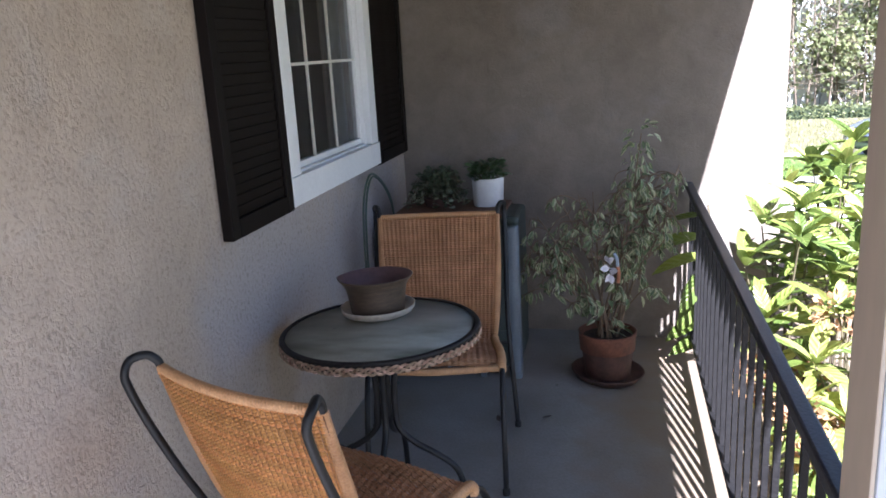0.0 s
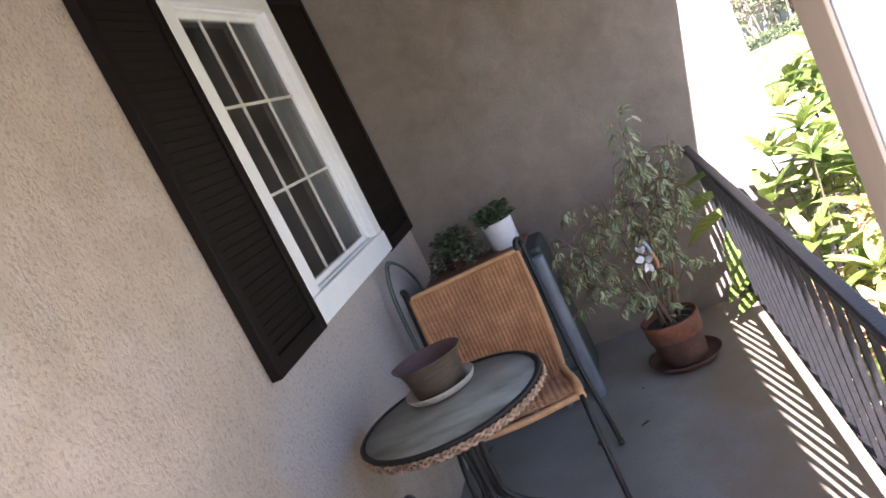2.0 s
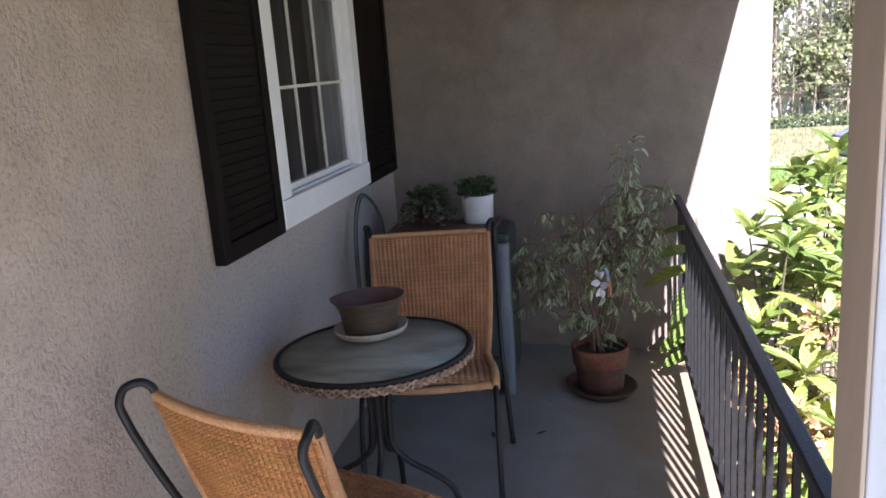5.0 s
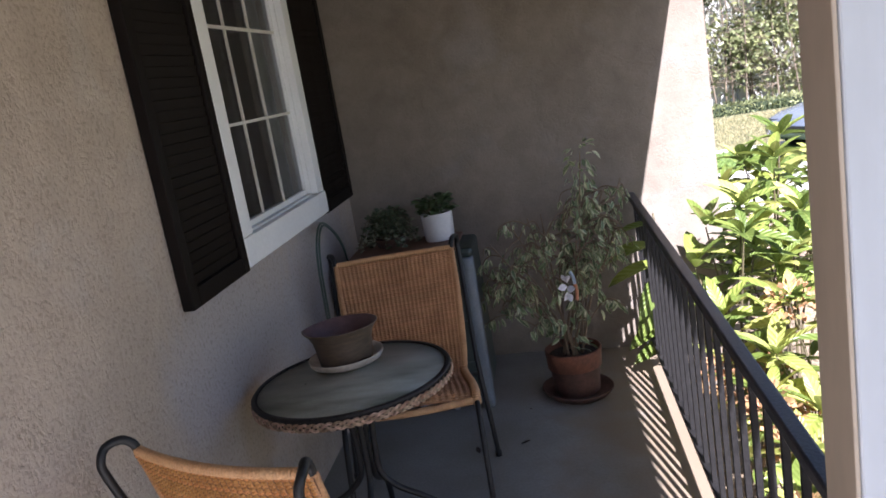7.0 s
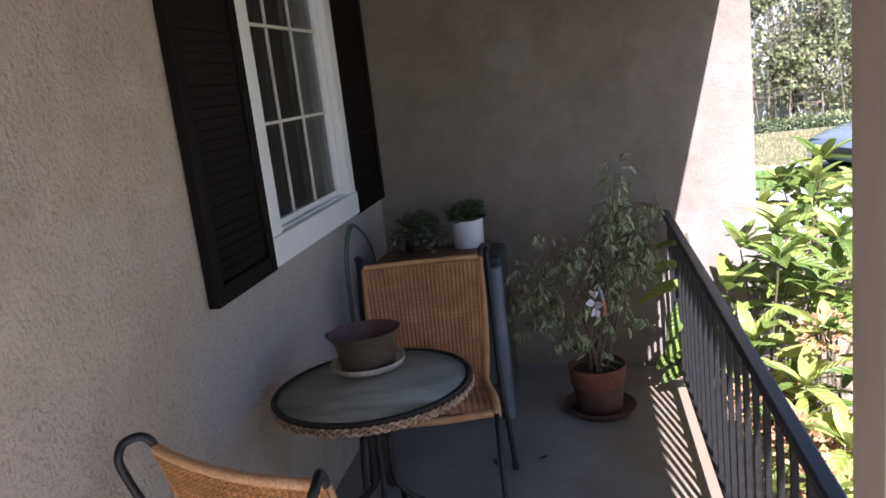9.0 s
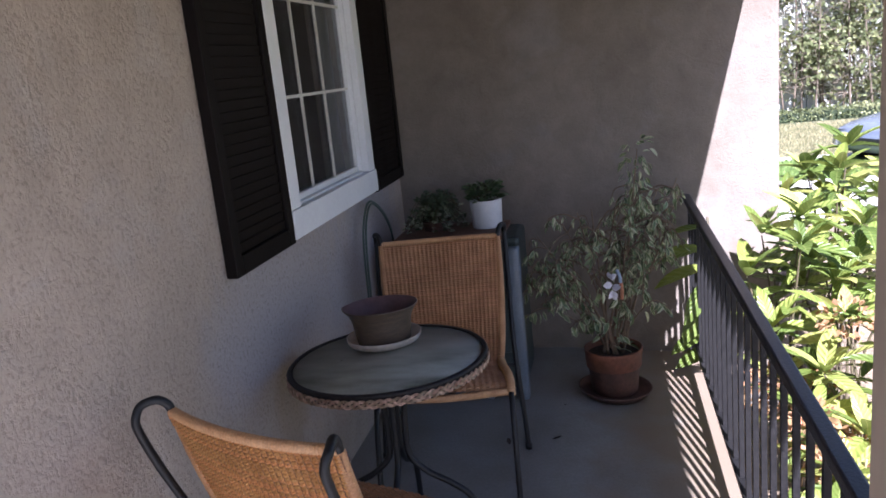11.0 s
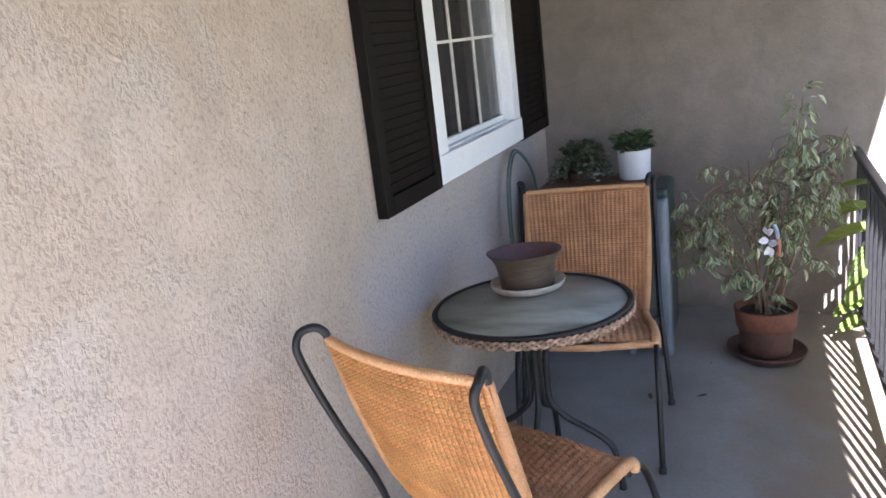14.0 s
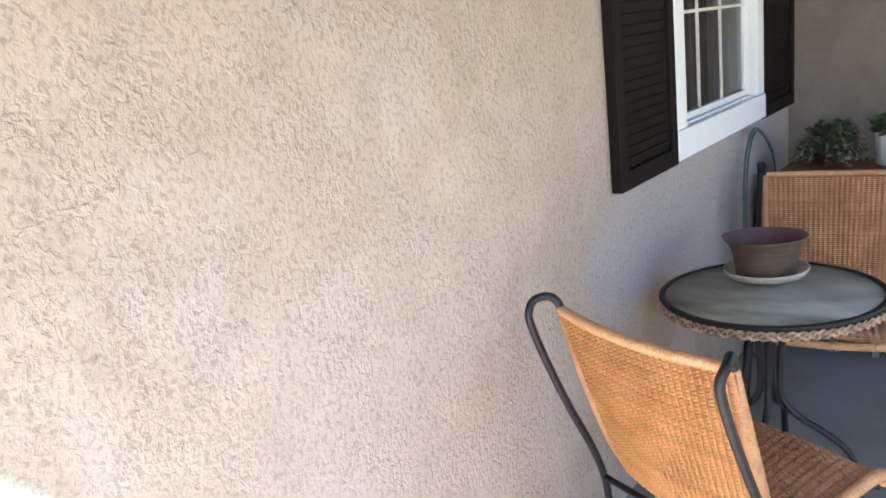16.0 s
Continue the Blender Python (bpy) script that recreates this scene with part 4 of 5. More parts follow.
soft(part("soil", lathe(bmesh.new(), [(0.073, 0.119), (0.03, 0.127), (0, 0.124)], 20), SOIL, wp))
r1 = random.Random(3)
spots = []
for _ in range(170):
    a, rr = r1.uniform(0, 6.283), 0.085 * math.sqrt(r1.random())
    lean = Vector((math.cos(a), math.sin(a), r1.uniform(-0.1, 0.9)))
    spots.append((Vector((rr * math.cos(a), rr * math.sin(a), 0.13 + r1.uniform(0.0, 0.07) + 0.025 * (1 - rr / 0.1))), lean, r1.uniform(0.026, 0.046), r1.uniform(-0.6, 0.6)))
leaves("foliage", POT_LEAF, wp, spots, wide=0.42, label="glossy green leaves")
stems = bmesh.new()
for p, d, sz, ro in spots[::5]:
    tube(stems, smooth_line([(p.x * 0.3, p.y * 0.3, 0.12), (p.x * 0.7, p.y * 0.7, (0.12 + p.z) / 2), p], 3), 0.0018, 5)
part("stem", stems, STEM, wp)

sp = thing("potted_plant", pose(0.285, 1.68, TOP), "trailing dusty green succulent in a low dark pot", "potted plant")
soft(part("pot", lathe(bmesh.new(), [(0, 0), (0.062, 0), (0.072, 0.040), (0.075, 0.044), (0.070, 0.044), (0.066, 0.034), (0, 0.034)], 32), TERRA_DARK, sp, "low dark clay pot"))
spots, pale = [], []
stems = bmesh.new()
for k in range(70):
    a = r1.uniform(0, 6.283)
    reach, top = r1.uniform(0.04, 0.165), r1.uniform(0.07, 0.185)
    end = Vector((reach * math.cos(a), reach * math.sin(a), max(0.010, top - reach * r1.uniform(0.5, 1.1))))
    line = smooth_line([(0.03 * math.cos(a), 0.03 * math.sin(a), 0.03), (0.5 * reach * math.cos(a), 0.5 * reach * math.sin(a), top), end], 7)
    tube(stems, line, 0.0020, 5)
    for i, p in enumerate(line[2:]):
        for _ in range(2):
            w = sphere_way(r1)
            w.z = abs(w.z) * 0.8
            (pale if i > 9 and r1.random() < 0.7 else spots).append((p, w, r1.uniform(0.018, 0.034), r1.uniform(-1, 1)))
part("stem", stems, STEM, sp)
leaves("foliage", DARK_LEAF, sp, spots, wide=0.30, droop=0.3, label="dark green leaves")
leaves("pale_foliage", SUCCULENT, sp, pale, wide=0.34, droop=0.3, label="pale dusty shoot tips", kind="stuff")

hose = bmesh.new()
for inner in (0.0, 1.0):
    arch = [(0.050, 1.70, 0.012), (0.050, 1.69, 0.4), (0.055, 1.655, 0.78), (0.055, 1.57, 0.92), (0.050, 1.43, 1.015), (0.045, 1.33, 1.03), (0.045, 1.235, 0.95), (0.046, 1.19, 0.80), (0.05, 1.17, 0.5), (0.06, 1.175, 0.2), (0.07, 1.23, 0.012), (0.12, 1.30, 0.0085)]
    mid = 1.40
    tube(hose, smooth_line([(x + 0.006 * inner, mid + (y - mid) * (1 - 0.10 * inner * min(1, z)), z * (1 - 0.012 * inner)) for x, y, z in arch], 8), 0.0052, 8)
soft(tagged(part("garden_hose", hose, HOSE), "thin green hose arched against the stucco wall", "hose"))


# ---- terracotta pot with the variegated ficus ----
FX, FY = 1.128, 1.520
dish = tagged(soft(part("saucer", lathe(bmesh.new(), [(0, 0), (0.145, 0), (0.170, 0.028), (0.176, 0.036), (0.170, 0.037), (0.160, 0.018), (0, 0.012)], 48), TERRA_DARK)),
              "dark stained terracotta saucer on the porch floor", "saucer")
dish.matrix_basis = pose(FX, FY, floor_z(FX - 0.1), 0, 3.1, 0)
ficus = thing("potted_ficus", pose(FX, FY, floor_z(FX - 0.1) + 0.014), "tall variegated ficus in a weathered terracotta pot", "potted plant")
soft(part("pot", lathe(bmesh.new(), [(0, 0), (0.106, 0), (0.110, 0.004), (0.122, 0.125), (0.124, 0.130)], 48), TERRA_DARK, ficus, "damp-stained lower terracotta body"))
soft(part("pot_rim", lathe(bmesh.new(), [(0.124, 0.1305), (0.131, 0.133), (0.138, 0.215), (0.139, 0.222), (0.130, 0.224), (0.122, 0.190), (0, 0.188)], 48), TERRACOTTA, ficus, "orange terracotta rim band"))
soft(part("soil", lathe(bmesh.new(), [(0.122, 0.191), (0.06, 0.200), (0, 0.196)], 24), SOIL, ficus))
r2 = random.Random(11)
trunk = bmesh.new()
spots = []


def branch(line, r0):
    tube(trunk, line, lambda t: r0 * (1 - 0.75 * t) + 0.0012, 6)


def twig_leaves(line, n, size):
    for _ in range(n):
        p = line[int(r2.uniform(0.35, 1.0) * (len(line) - 1))]
        w = sphere_way(r2)
        w.z = w.z * 0.6 - 0.85
        spots.append((p + w * 0.012, w, r2.uniform(0.6, 1.2) * size, r2.uniform(-1.2, 1.2)))


# main stems: end places as offsets from the pot
tips = [(0.15, -0.02, 1.17), (0.05, 0.02, 0.93), (-0.13, -0.05, 0.90), (-0.32, -0.06, 0.80), (0.24, 0.10, 0.96), (0.33, 0.14, 1.00), (0.08, -0.12, 0.78), (-0.07, 0.12, 0.88), (0.20, 0.20, 0.98), (0.34, 0.16, 0.90),
        (-0.22, 0.05, 0.86), (0.30, 0.05, 0.84), (0.17, 0.05, 1.00), (-0.38, -0.02, 0.66), (-0.27, -0.12, 0.68), (0.27, 0.0, 0.68), (-0.40, 0.02, 0.54)]
for k, (ex, ey, ez) in enumerate(tips):
    a = k * 2.4
    s = Vector((0.05 * math.cos(a), 0.05 * math.sin(a), 0.19))
    e = Vector((ex, ey, ez))
    mid = s.lerp(e, 0.5) + Vector((r2.uniform(-0.03, 0.03), r2.uniform(-0.03, 0.03), 0.06))
    line = smooth_line([s, s.lerp(mid, 0.5) + Vector((0, 0, 0.02)), mid, e], 8)
    branch([q for q in line if q.x < RAIL_X - FX - 0.06 and q.y < BACK - FY - 0.05], 0.0050)
    if k == 0:
        for p in line[-5:]:
            for _ in range(16):
                w = sphere_way(r2)
                spots.append((p + Vector((w.x * 0.055, w.y * 0.055, w.z * 0.05)), w - Vector((0, 0, 0.6)), r2.uniform(0.03, 0.05), r2.uniform(-1, 1)))
    for _ in range(9 if k else 6):
        i = int(r2.uniform(0.66, 1.0) * (len(line) - 1)) if k else int(r2.uniform(0.55, 0.8) * (len(line) - 1))
        o = line[i]
        a2 = r2.uniform(0, 6.283)
        reach = r2.uniform(0.05, 0.18) if k else 0.07
        t = o + Vector((reach * math.cos(a2), reach * 0.8 * math.sin(a2), r2.uniform(-0.09, 0.08)))
        if t.x > RAIL_X - FX - 0.07 or t.y > BACK - FY - 0.09:
            continue
        tw = smooth_line([o, o.lerp(t, 0.5) + Vector((0, 0, 0.025)), t, t + Vector((0.02 * math.cos(a2), 0.02 * math.sin(a2), -0.045))], 5)
        branch(tw, 0.0026)
        twig_leaves(tw, r2.choice((4, 8, 11, 14)), 0.040)
for _ in range(26):
    a, rr = r2.uniform(0, 6.283), r2.uniform(0.02, 0.09)
    spots.append((Vector((rr * math.cos(a), rr * math.sin(a) - 0.03, r2.uniform(0.20, 0.40))), Vector((math.cos(a), math.sin(a), r2.uniform(-0.5, 0.5))), r2.uniform(0.045, 0.065), r2.uniform(-1, 1)))
for bx, bz in ((-0.14, 0.38), (-0.20, 0.34), (-0.09, 0.35), (0.10, 0.40), (0.27, 0.42), (-0.33, 0.46), (-0.42, 0.40), (0.05, 0.44)):
    tw = smooth_line([(bx * 0.3, -0.02, 0.34), (bx * 0.7, -0.04, bz + 0.04), (bx, -0.05, bz)], 5)
    branch(tw, 0.0026)
    twig_leaves(tw, 14, 0.049)
tagged(soft(part("brushwood", trunk, BARK, ficus)), "thin pale forking stems", kind="stuff")
spots = [q for q in spots if q[0].y < BACK - FY - 0.07 and q[0].x < RAIL_X - FX - 0.03]
leaves("crown", FICUS_GREEN, ficus, spots, wide=0.245, fold=0.36, droop=0.40, label="drooping green leaves with cream edges", edge=FICUS_CREAM)

pick = thing("garden_pick", pose(FX + 0.01, FY - 0.16, 0.58), "white fabric flower pick with blue and orange ribbon", "garden pick")
spots = [(Vector((0, 0, 0.03 * math.sin(k))), Vector((math.cos(k * 1.05), -0.5, 1.4 * math.sin(k * 1.05))), 0.044, 0.4 * k) for k in range(9)]
leaves("petals", WHITE_PETAL, pick, spots, wide=0.42, droop=0.1, label="white fabric petals")
soft(part("ribbon", tube(bmesh.new(), smooth_line([(0.022, -0.005, 0.075), (0.034, -0.01, 0.05), (0.038, -0.008, 0.015)], 4), 0.008, 6), BLUE_RIBBON, pick, "pale blue ribbon"))
soft(part("ribbon", tube(bmesh.new(), smooth_line([(0.038, -0.008, 0.013), (0.044, -0.006, -0.02), (0.040, 0, -0.065)], 4), 0.008, 6), ORANGE_RIBBON, pick, "orange ribbon"))
part("stick", tube(bmesh.new(), smooth_line([(0.038, 0.0, -0.06), (0.015, 0.06, -0.22), (0.0, 0.09, -0.375)], 4), 0.0025, 5), STEM, pick)

# dry leaves on the floor
for k, (x, y, s) in enumerate(((0.854, 1.003, 0.045), (0.675, 0.955, 0.038), (0.90, 1.35, 0.015), (0.66, 0.985, 0.022))):
    lf = leaves("dry_leaf", DRY_LEAF, None, [(Vector((0, 0, 0)), Vector((math.cos(k * 1.9), math.sin(k * 1.9), 0.12)), s, 0.3)], wide=0.3, fold=0.5, droop=-0.2)
    lf.matrix_basis = pose(x, y, 0.004)
    tagged(lf, "small curled dry brown leaf on the floor", "dry leaf", "dry leaves on the floor")


# ---- the garden ----
yard = bmesh.new()
def sheet(bm, x0, x1, y0, y1, z, nx=1, ny=1, rough=0.0, seed=0.0):
    grid = [[bm.verts.new((x0 + (x1 - x0) * i / nx, y0 + (y1 - y0) * j / ny, z + rough * noise.noise((i * 0.37 + seed, j * 0.37, 2.0)))) for j in range(ny + 1)] for i in range(nx + 1)]
    for i in range(nx):
        for j in range(ny):
            bm.faces.new((grid[i][j], grid[i + 1][j], grid[i + 1][j + 1], grid[i][j + 1]))
    return bm


tagged(part("ground", sheet(yard, -600, 600, -600, 600, GROUND - 0.06, 8, 8), LAWN), "patchy dry lawn reaching to the hedge and the street", "ground", kind="structure")
tagged(part("garden_bed", sheet(bmesh.new(), SLAB + 0.002, 4.2, -3.0, 6.5, GROUND, 30, 60, 0.05), MULCH), "pale dry earth flower bed along the porch", "garden bed", kind="structure")
tagged(part("path", boxed(-2.0, 14.0, 11.35, 11.70, GROUND - 0.1, GROUND - 0.03), PALE_PATH), "narrow pale concrete path across the lawn", "path", kind="structure")

tagged(part("paving", boxed(2.1, 12.0, 6.55, 9.42, GROUND - 0.1, GROUND - 0.035), PALE_PATH), "pale sunlit paving beyond the flower bed", "paving", kind="structure")

r3 = random.Random(23)


def blades(name, mat, label, x0, x1, y0, y1, count, tall):
    verts, faces = [], []
    for _ in range(count):
        x, y = r3.uniform(x0, x1), r3.uniform(y0, y1)
        a, h, w = r3.uniform(0, 6.283), tall * r3.uniform(0.5, 1.2), 0.006 + 0.006 * r3.random()
        dx, dy, b = math.cos(a), math.sin(a), len(verts)
        lx, ly = r3.uniform(-0.5, 0.5) * h, r3.uniform(-0.5, 0.5) * h
        z = GROUND - 0.07
        verts += [(x - dx * w, y - dy * w, z), (x + dx * w, y + dy * w, z), (x + lx, y + ly, z + h)]
        faces.append((b, b + 1, b + 2))
    me = bpy.data.meshes.new(name)
    me.from_pydata(verts, [], faces)
    me.materials.append(mat)
    return tagged(new(name, me), label, "grass", kind="stuff")


blades("grass", GRASS, "green grass of the near lawn", 2.8, 6.5, 9.45, 11.35, 22000, 0.07)
blades("dry_grass", STRAW, "yellowed dry grass beyond the path", 3.0, 9.0, 11.7, 17.0, 22000, 0.07)


def hydrangea(x, y, wide, tall, seed, label, flowers=3, stems=16, yellowed=0.12, z0=GROUND, bare=0, size=1.0):
    """A shrub: arching stems from one root, each ending in a rosette of long ribbed leaves, a few pairs lower down, dried flower heads
    and bare tan stalks between."""
    r = random.Random(seed)
    h = thing("hydrangea", pose(x, y, z0), label, "shrub", "hydrangeas beside the porch")
    green, yellow, blooms = [], [], []

    def keep(spot):
        """Leaves stop short of the railing and of the wall."""
        tip = spot[0] + spot[1].normalized() * spot[2] + Vector((x, y, 0))
        foot = spot[0] + Vector((x, y, 0))
        clear = all(q.x > RAIL_X + 0.06 + (0.25 if y < 1.3 else 0.13) * max(0.0, q.z + z0) for q in (foot, tip))
        if clear and not (tip.x < 2.06 and tip.y > BACK - 0.04):
            (yellow if r.random() < yellowed else green).append(spot)

    for k in range(stems):
        a = k * 2.4 + r.uniform(-0.3, 0.3)
        f = math.sqrt((k + 0.5) / stems)
        end = Vector((wide * f * math.cos(a), wide * f * math.sin(a), tall * (1.02 - 0.34 * f * f) * r.uniform(0.86, 1.05)))
        line = smooth_line([(0.05 * math.cos(a), 0.05 * math.sin(a), 0), (end.x * 0.35, end.y * 0.35, end.z * 0.5), (end.x * 0.8, end.y * 0.8, end.z * 0.86), end], 6)
        soft(part("stem", tube(bmesh.new(), line, lambda t: 0.0085 * (1 - 0.6 * t), 5), STEM, h))
        twist = r.uniform(0, 3)
        lean = Vector((math.cos(a), math.sin(a), 0)) * 0.35 * f
        for i in range(9, len(line) - 2, 4):
            twist += 1.57 + r.uniform(-0.3, 0.3)
            for sgn in (0, math.pi):
                w = Vector((math.cos(twist + sgn), math.sin(twist + sgn), r.uniform(-0.1, 0.6)))
                keep((line[i] + w * 0.03, w, size * r.uniform(0.17, 0.25), r.uniform(-0.35, 0.35)))
        for j in range(9):
            aj = twist + j * 2.4
            w = Vector((math.cos(aj), math.sin(aj), 0.10 + 0.22 * j)) + lean
            keep((end + w.normalized() * 0.02, w, size * r.uniform(0.20, 0.28) * (1 - 0.045 * j), r.uniform(-0.35, 0.35)))
        if flowers and k % max(2, stems // flowers) == 1:
            blooms.append(end + Vector((-0.03, -0.12, 0.06)))
    leaves("foliage", HYD_LEAF, h, green, wide=0.185, fold=0.42, droop=0.34, n=7, label="long ribbed green leaves", wave=0.014, veined=True)
    leaves("yellow_foliage", HYD_YELLOW, h, yellow, wide=0.215, fold=0.34, droop=0.26, n=7, label="yellow-green ribbed leaves", wave=0.014, veined=True)
    for k in range(bare):
        a = r.uniform(0, 6.283)
        e = Vector((wide * r.uniform(0.2, 1.0) * math.cos(a), wide * r.uniform(0.2, 1.0) * math.sin(a), tall * r.uniform(0.6, 1.0)))
        if x + e.x > RAIL_X + 0.10:
            soft(part("stalk", tube(bmesh.new(), smooth_line([(e.x * 0.2, e.y * 0.2, 0), (e.x * 0.6, e.y * 0.7, e.z * 0.55), e], 4), 0.0040, 5), TAN_STALK, h, "bare dry tan stalk"))
            if k % 2:
                blooms.append(e)
    for b in blooms:
        spots = []
        big = r.uniform(0.8, 1.15)
        for _ in range(95):
            w = sphere_way(r)
            spots.append((b + Vector((w.x * 0.085, w.y * 0.085, w.z * 0.062)) * big * r.uniform(0.75, 1.0), w, r.uniform(0.020, 0.034), r.uniform(-1.5, 1.5)))
        leaves("flower_head", DRY_BLOOM, h, spots, wide=0.45, fold=0.1, droop=0.0, n=2, label="dried tan flower head", kind="stuff")
    return h


hydrangea(1.93, 1.64, 0.25, 1.12, 1, "hydrangea with long sunlit leaves before the end wall", 0, 8, 0.10)
hydrangea(2.42, 2.75, 0.42, 1.24, 2, "tall hydrangea with bright green leaves beyond the wall's end", 0, 11, 0.15)
hydrangea(2.14, 1.02, 0.26, 0.86, 3, "hydrangea with yellowing leaves in full sun", 1, 6, 0.55, bare=5)
hydrangea(1.92, 0.66, 0.24, 0.64, 4, "low hydrangea with dried tan flower heads", 2, 5, 0.6, bare=9, size=0.9)
hydrangea(1.86, 0.08, 0.24, 0.52, 5, "low hydrangea close to the railing, with dried heads", 2, 4, 0.5, bare=8, size=0.85)
hydrangea(2.26, 1.86, 0.26, 1.02, 6, "hydrangea with yellow-green leaves near the wall's end", 0, 7, 0.3)
hydrangea(1.88, 1.18, 0.20, 0.56, 8, "small hydrangea shaded by the railing, heads dried", 2, 4, 0.3, bare=7, size=0.85)
hydrangea(2.95, 3.6, 0.45, 1.05, 9, "hydrangea at the far end of the bed", 0, 9, 0.15)

# a shoot whose leaves push through the balusters
shoot = thing("hydrangea_shoot", pose(1.66, 1.74, GROUND + 0.30), "hydrangea shoot pushing through the railing", "shrub", "hydrangeas beside the porch")
line = smooth_line([(0.06, 0.0, -0.32), (0.02, 0, 0.1), (-0.03, -0.01, 0.45), (-0.06, 0, 0.85)], 8)
soft(part("stem", tube(bmesh.new(), line, 0.006, 5), STEM, shoot))
spots = [(Vector((-0.07, 0.0, 0.80)), Vector((-0.9, -0.10, 0.05)), 0.20, 0.1), (Vector((-0.08, -0.01, 0.70)), Vector((-1, -0.25, 0.0)), 0.26, 0.25), (Vector((-0.06, 0.0, 0.60)), Vector((-0.9, -0.1, -0.1)), 0.27, 0.2),
         (Vector((-0.09, -0.03, 0.53)), Vector((-0.35, -0.6, -0.75)), 0.22, 0.9), (Vector((-0.09, 0.0, 0.42)), Vector((-0.45, -0.5, -0.8)), 0.22, 0.7), (Vector((-0.05, 0, 0.28)), Vector((-0.9, -0.3, -0.25)), 0.23, 0.3),
         (Vector((-0.04, 0, 0.18)), Vector((-0.8, -0.3, -0.15)), 0.21, 0.4), (Vector((-0.04, 0.05, 0.38)), Vector((-0.6, 0.4, -0.3)), 0.18, -0.4)]
leaves("foliage", HYD_LEAF, shoot, spots, wide=0.24, fold=0.25, droop=0.26, n=7, label="broad green leaves", veined=True)

# ---- hedge, fence and car at the far side ----
fence = thing("board_fence", pose(0, 20.6, GROUND - 0.06), "white board fence grown over by the hedge", "fence")
slat = None
for k in range(34):
    m = pose(1.5 + 0.30 * k, 0, 0)
    if slat is None:
        slat = part("board", boxed(-0.135, 0.135, -0.02, 0.02, 0.0, 3.1, 0.01), FENCE_WHITE, fence)
        slat.matrix_basis = m
    else:
        again("board", slat, m, fence)
for z in (0.5, 2.6):
    part("rail", boxed(1.3, 11.6, 0.021, 0.07, z, z + 0.09), FENCE_WHITE, fence)

hedge = thing("hedge", pose(0, 19.6, GROUND - 0.06), "tall unclipped hedge with bare twigs and gaps", "hedge")
wood, spots = bmesh.new(), []
for k in range(46):
    x = 1.8 + 9.4 * k / 45 + r3.uniform(-0.1, 0.1)
    y = r3.uniform(-0.5, 0.5)
    top = r3.uniform(3.8, 6.6)
    line = smooth_line([(x, y, 0), (x + r3.uniform(-0.2, 0.2), y, top * 0.4), (x + r3.uniform(-0.4, 0.4), y + r3.uniform(-0.3, 0.3), top)], 7)
    tube(wood, line, lambda t: 0.030 * (1 - 0.75 * t), 5)
    for i in range(2, len(line)):
        for _ in range(5):
            w = sphere_way(r3)
            e = line[i] + Vector((w.x * 0.7, w.y * 0.5, w.z * 0.45))
            tube(wood, [line[i], line[i].lerp(e, 0.5) + Vector((0, 0, 0.05)), e], 0.006, 4)
            dens = noise.noise((e.x * 0.7, e.z * 0.7, 3.0))
            for _ in range(12 if dens + 0.10 * (e.z - 2.9) > 0.0 else 2):
                q = line[i].lerp(e, r3.uniform(0.2, 1.15)) + sphere_way(r3) * 0.16
                spots.append((q, sphere_way(r3), r3.uniform(0.09, 0.19), r3.uniform(-1.5, 1.5)))
tagged(soft(part("brushwood", wood, TWIG, hedge)), "grey bare twigs", kind="stuff")
leaves("foliage", HEDGE_LEAF, hedge, spots, wide=0.33, fold=0.25, droop=0.2, n=2, label="small glossy leaves, sparse in places")
low = thing("low_hedge", pose(0, 17.6, GROUND - 0.06), "dark low clipped hedge in front of the tall one", "hedge")
spots = []
# a near-black box stands for the shade between the leaves
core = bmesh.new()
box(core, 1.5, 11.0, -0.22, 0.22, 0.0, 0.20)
part("core", core, HEDGE_SHADE, low, "dark box standing for the shade inside the hedge")
for _ in range(7000):
    q = Vector((r3.uniform(1.4, 11.1), r3.uniform(-0.34, 0.34), r3.uniform(0.03, 0.29)))
    spots.append((q, sphere_way(r3), r3.uniform(0.04, 0.09), r3.uniform(-1.5, 1.5)))
leaves("foliage", HEDGE_LEAF, low, spots, wide=0.35, n=2, label="dense small dark leaves")


def loft(bm, stations):
    """A body through cross-sections (y, half width, bottom, shoulder, top, half width at the top)."""
    rings = []
    for y, w, zb, zs, zt, wt in stations:
        half = [(0, zb), (w * 0.85, zb), (w, zb + 0.10), (w * 1.0, (zb + zs) / 2), (w * 0.985, zs), (wt, zt - 0.012), (wt * 0.6, zt + 0.012), (0, zt + 0.02)]
        ring = [bm.verts.new((x, y, z)) for x, z in half] + [bm.verts.new((-x, y, z)) for x, z in half[-2:0:-1]]
        rings.append(ring)
    for a, b in zip(rings, rings[1:]):
        for k in range(len(a)):
            bm.faces.new((a[k], a[(k + 1) % len(a)], b[(k + 1) % len(a)], b[k]))
    bm.faces.new(rings[0])
    bm.faces.new(rings[-1][::-1])
    return bm


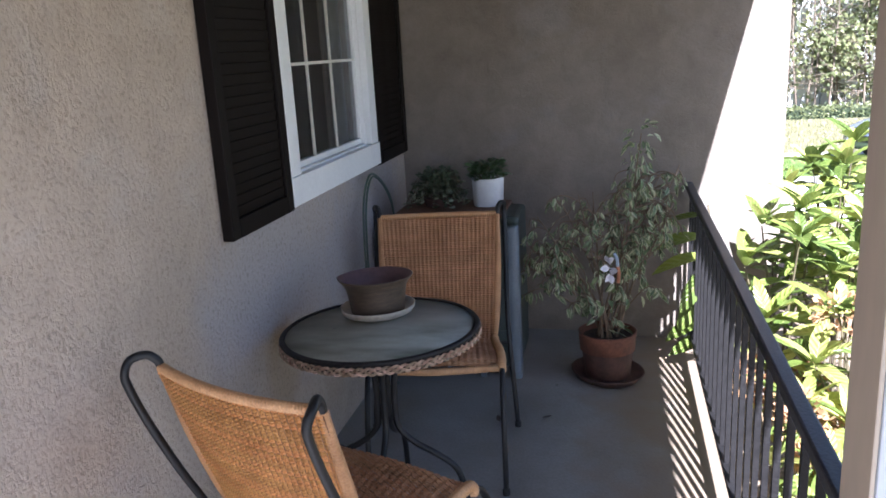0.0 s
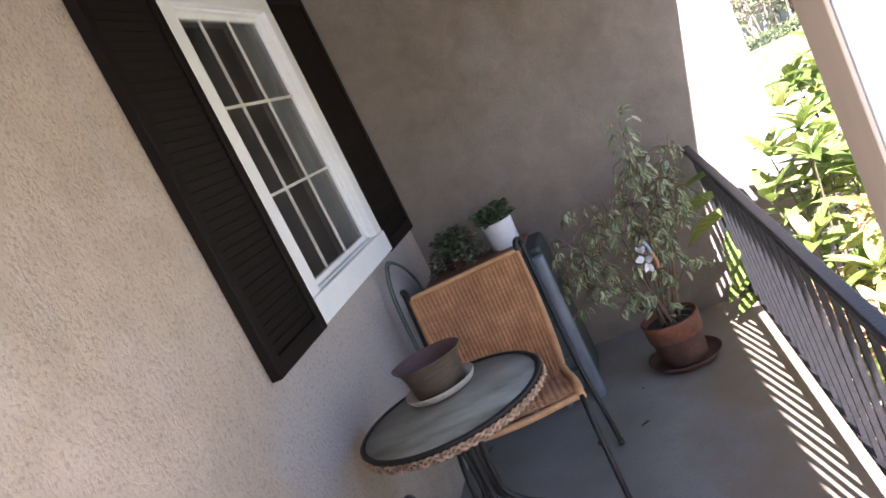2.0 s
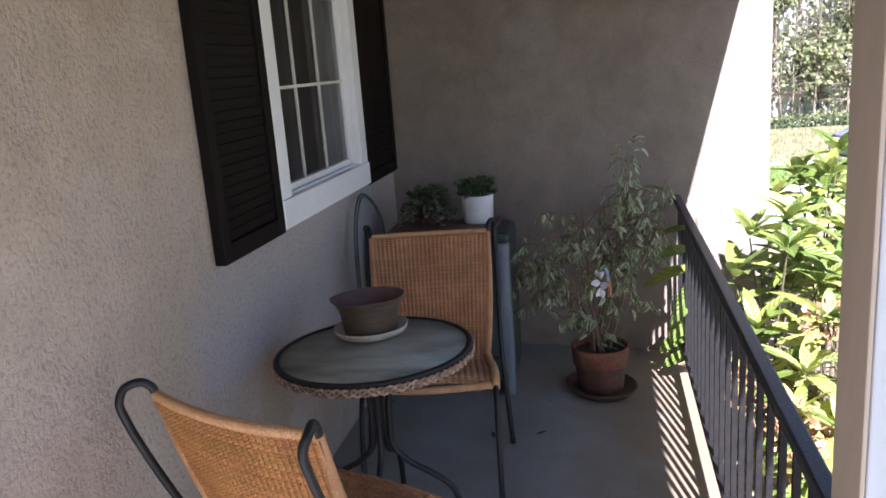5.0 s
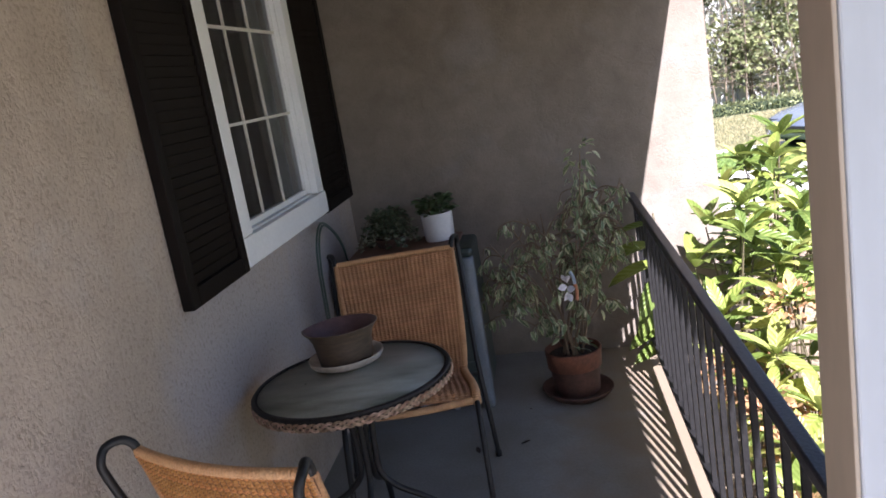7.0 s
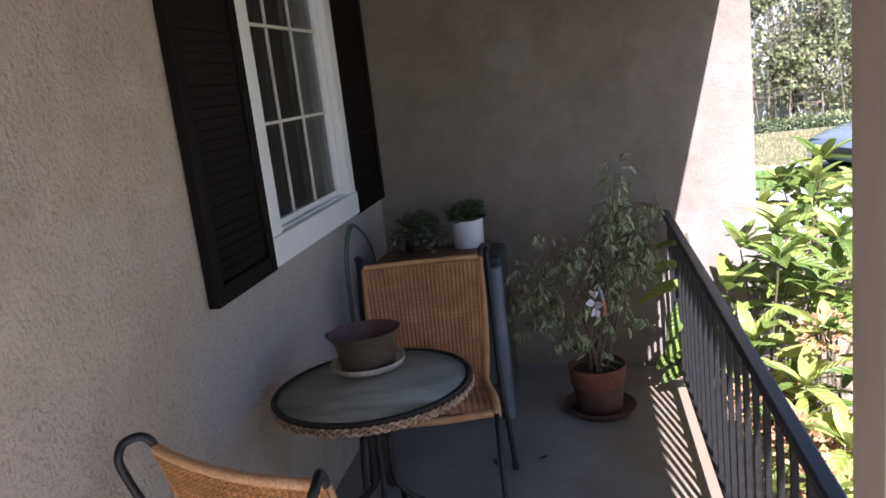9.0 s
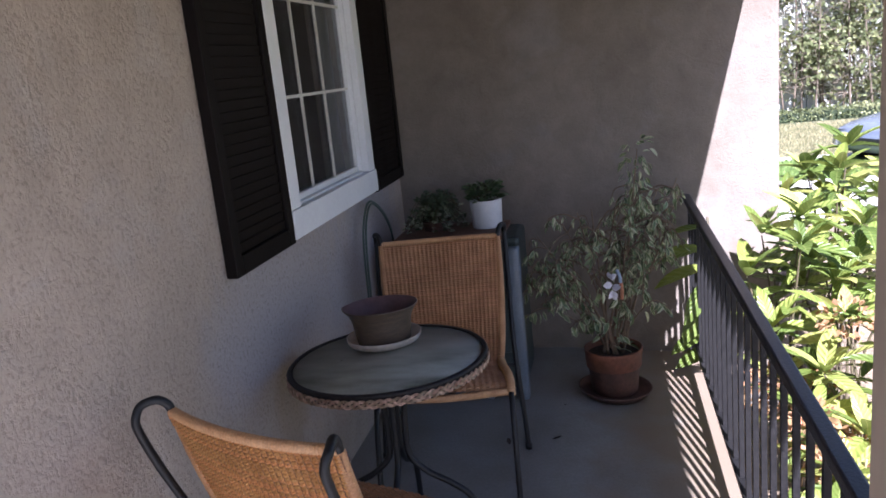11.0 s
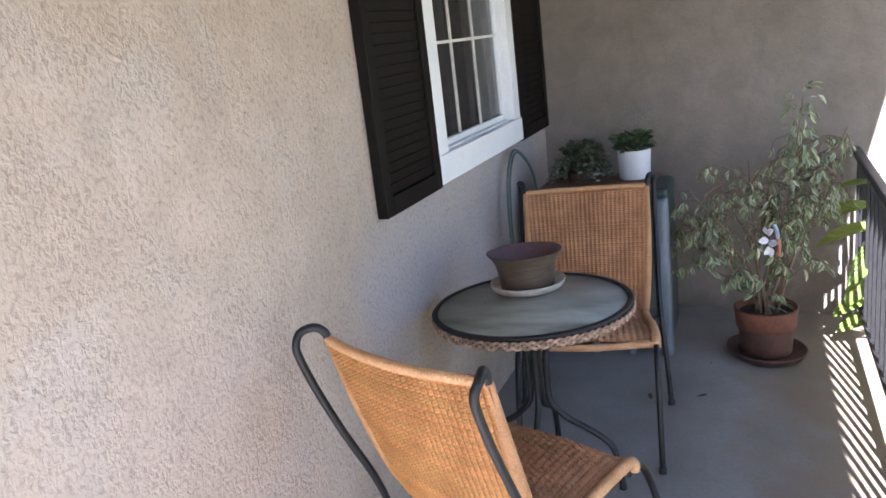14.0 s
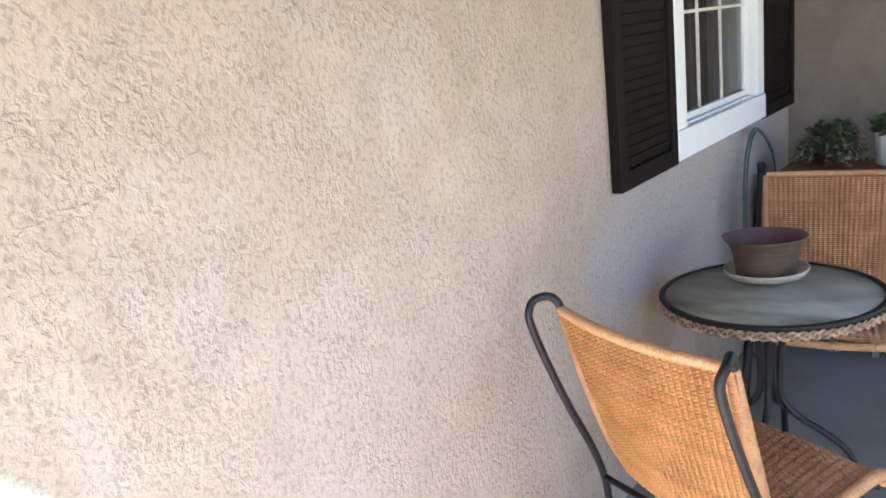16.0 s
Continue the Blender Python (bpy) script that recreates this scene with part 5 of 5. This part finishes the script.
def parked_car(m):
    c = thing("parked_car", m, "silver-blue car parked nose-on beyond the shrubs", "car")
    soft(part("body", loft(bmesh.new(), [(-2.15, 0.62, 0.34, 0.48, 0.53, 0.50), (-2.08, 0.78, 0.24, 0.52, 0.59, 0.62), (-1.85, 0.86, 0.20, 0.57, 0.65, 0.68), (-1.3, 0.89, 0.19, 0.63, 0.73, 0.72),
                                         (-0.55, 0.90, 0.19, 0.72, 0.83, 0.75), (0.2, 0.90, 0.19, 0.80, 0.90, 0.78), (1.2, 0.90, 0.20, 0.92, 1.02, 0.76), (1.9, 0.86, 0.24, 0.92, 1.04, 0.70), (2.2, 0.76, 0.34, 0.86, 0.96, 0.60)]), CAR_PAINT, c, "silver-blue painted body"))
    soft(part("cabin_glass", loft(bmesh.new(), [(-0.60, 0.70, 0.76, 0.82, 0.85, 0.66), (-0.05, 0.76, 0.84, 1.14, 1.28, 0.60), (0.4, 0.77, 0.92, 1.26, 1.42, 0.60), (1.2, 0.74, 0.94, 1.24, 1.38, 0.56), (1.95, 0.66, 0.98, 1.05, 1.10, 0.52)]), CAR_GLASS, c, "dark windscreen and windows"))
    soft(part("roof", loft(bmesh.new(), [(-0.02, 0.58, 1.275, 1.305, 1.32, 0.55), (0.4, 0.61, 1.41, 1.44, 1.455, 0.58), (1.15, 0.57, 1.38, 1.41, 1.425, 0.54)]), CAR_PAINT, c))
    part("grille", boxed(-0.50, 0.50, -2.175, -2.10, 0.36, 0.46, 0.01), CAR_DARK, c, "black grille")
    part("hood_gap", boxed(-0.66, 0.66, -2.125, -2.095, 0.545, 0.558), CAR_DARK, c, "dark gap under the hood")
    for s in (-1, 1):
        lamp = part("headlight", lathe(bmesh.new(), [(0, -0.05), (0.10, -0.05), (0.12, 0.0), (0.08, 0.035), (0, 0.05)], 20), LAMP_LENS, c, "clear headlight")
        soft(lamp).matrix_basis = pose(s * 0.66, -2.02, 0.50, 78, 0, s * 22) @ Matrix.Diagonal((1.4, 0.75, 1, 1))
        part("mirror", boxed(s * 0.93 - 0.08, s * 0.93 + 0.08, -0.28, -0.19, 0.84, 0.94, 0.03), CAR_PAINT, c)
    for x in (-0.80, 0.80):
        for y in (-1.38, 1.32):
            w = new("wheel")
            w.parent = c
            w.matrix_basis = pose(x, y, 0.315, 0, 90, 0)
            soft(part("tyre", lathe(bmesh.new(), [(0.20, -0.10), (0.29, -0.105), (0.315, -0.08), (0.315, 0.08), (0.29, 0.105), (0.20, 0.10), (0.20, -0.10)], 32), RUBBER, w))
            soft(part("rim", lathe(bmesh.new(), [(0, 0.085 * (1 if x > 0 else -1)), (0.10, 0.095 * (1 if x > 0 else -1)), (0.20, 0.07 * (1 if x > 0 else -1))], 24), CHROME, w))


parked_car(pose(6.75, 10.98, GROUND - 0.062, 0, 0, -65))

# plain house front that closes the place behind the camera
tagged(part("wall_south", boxed(-3.4, -0.185, -7.2, -7.0, GROUND - 0.06, WALL_H), STUCCO_SHADED), "plain stucco return wall of the house", "wall", kind="structure")
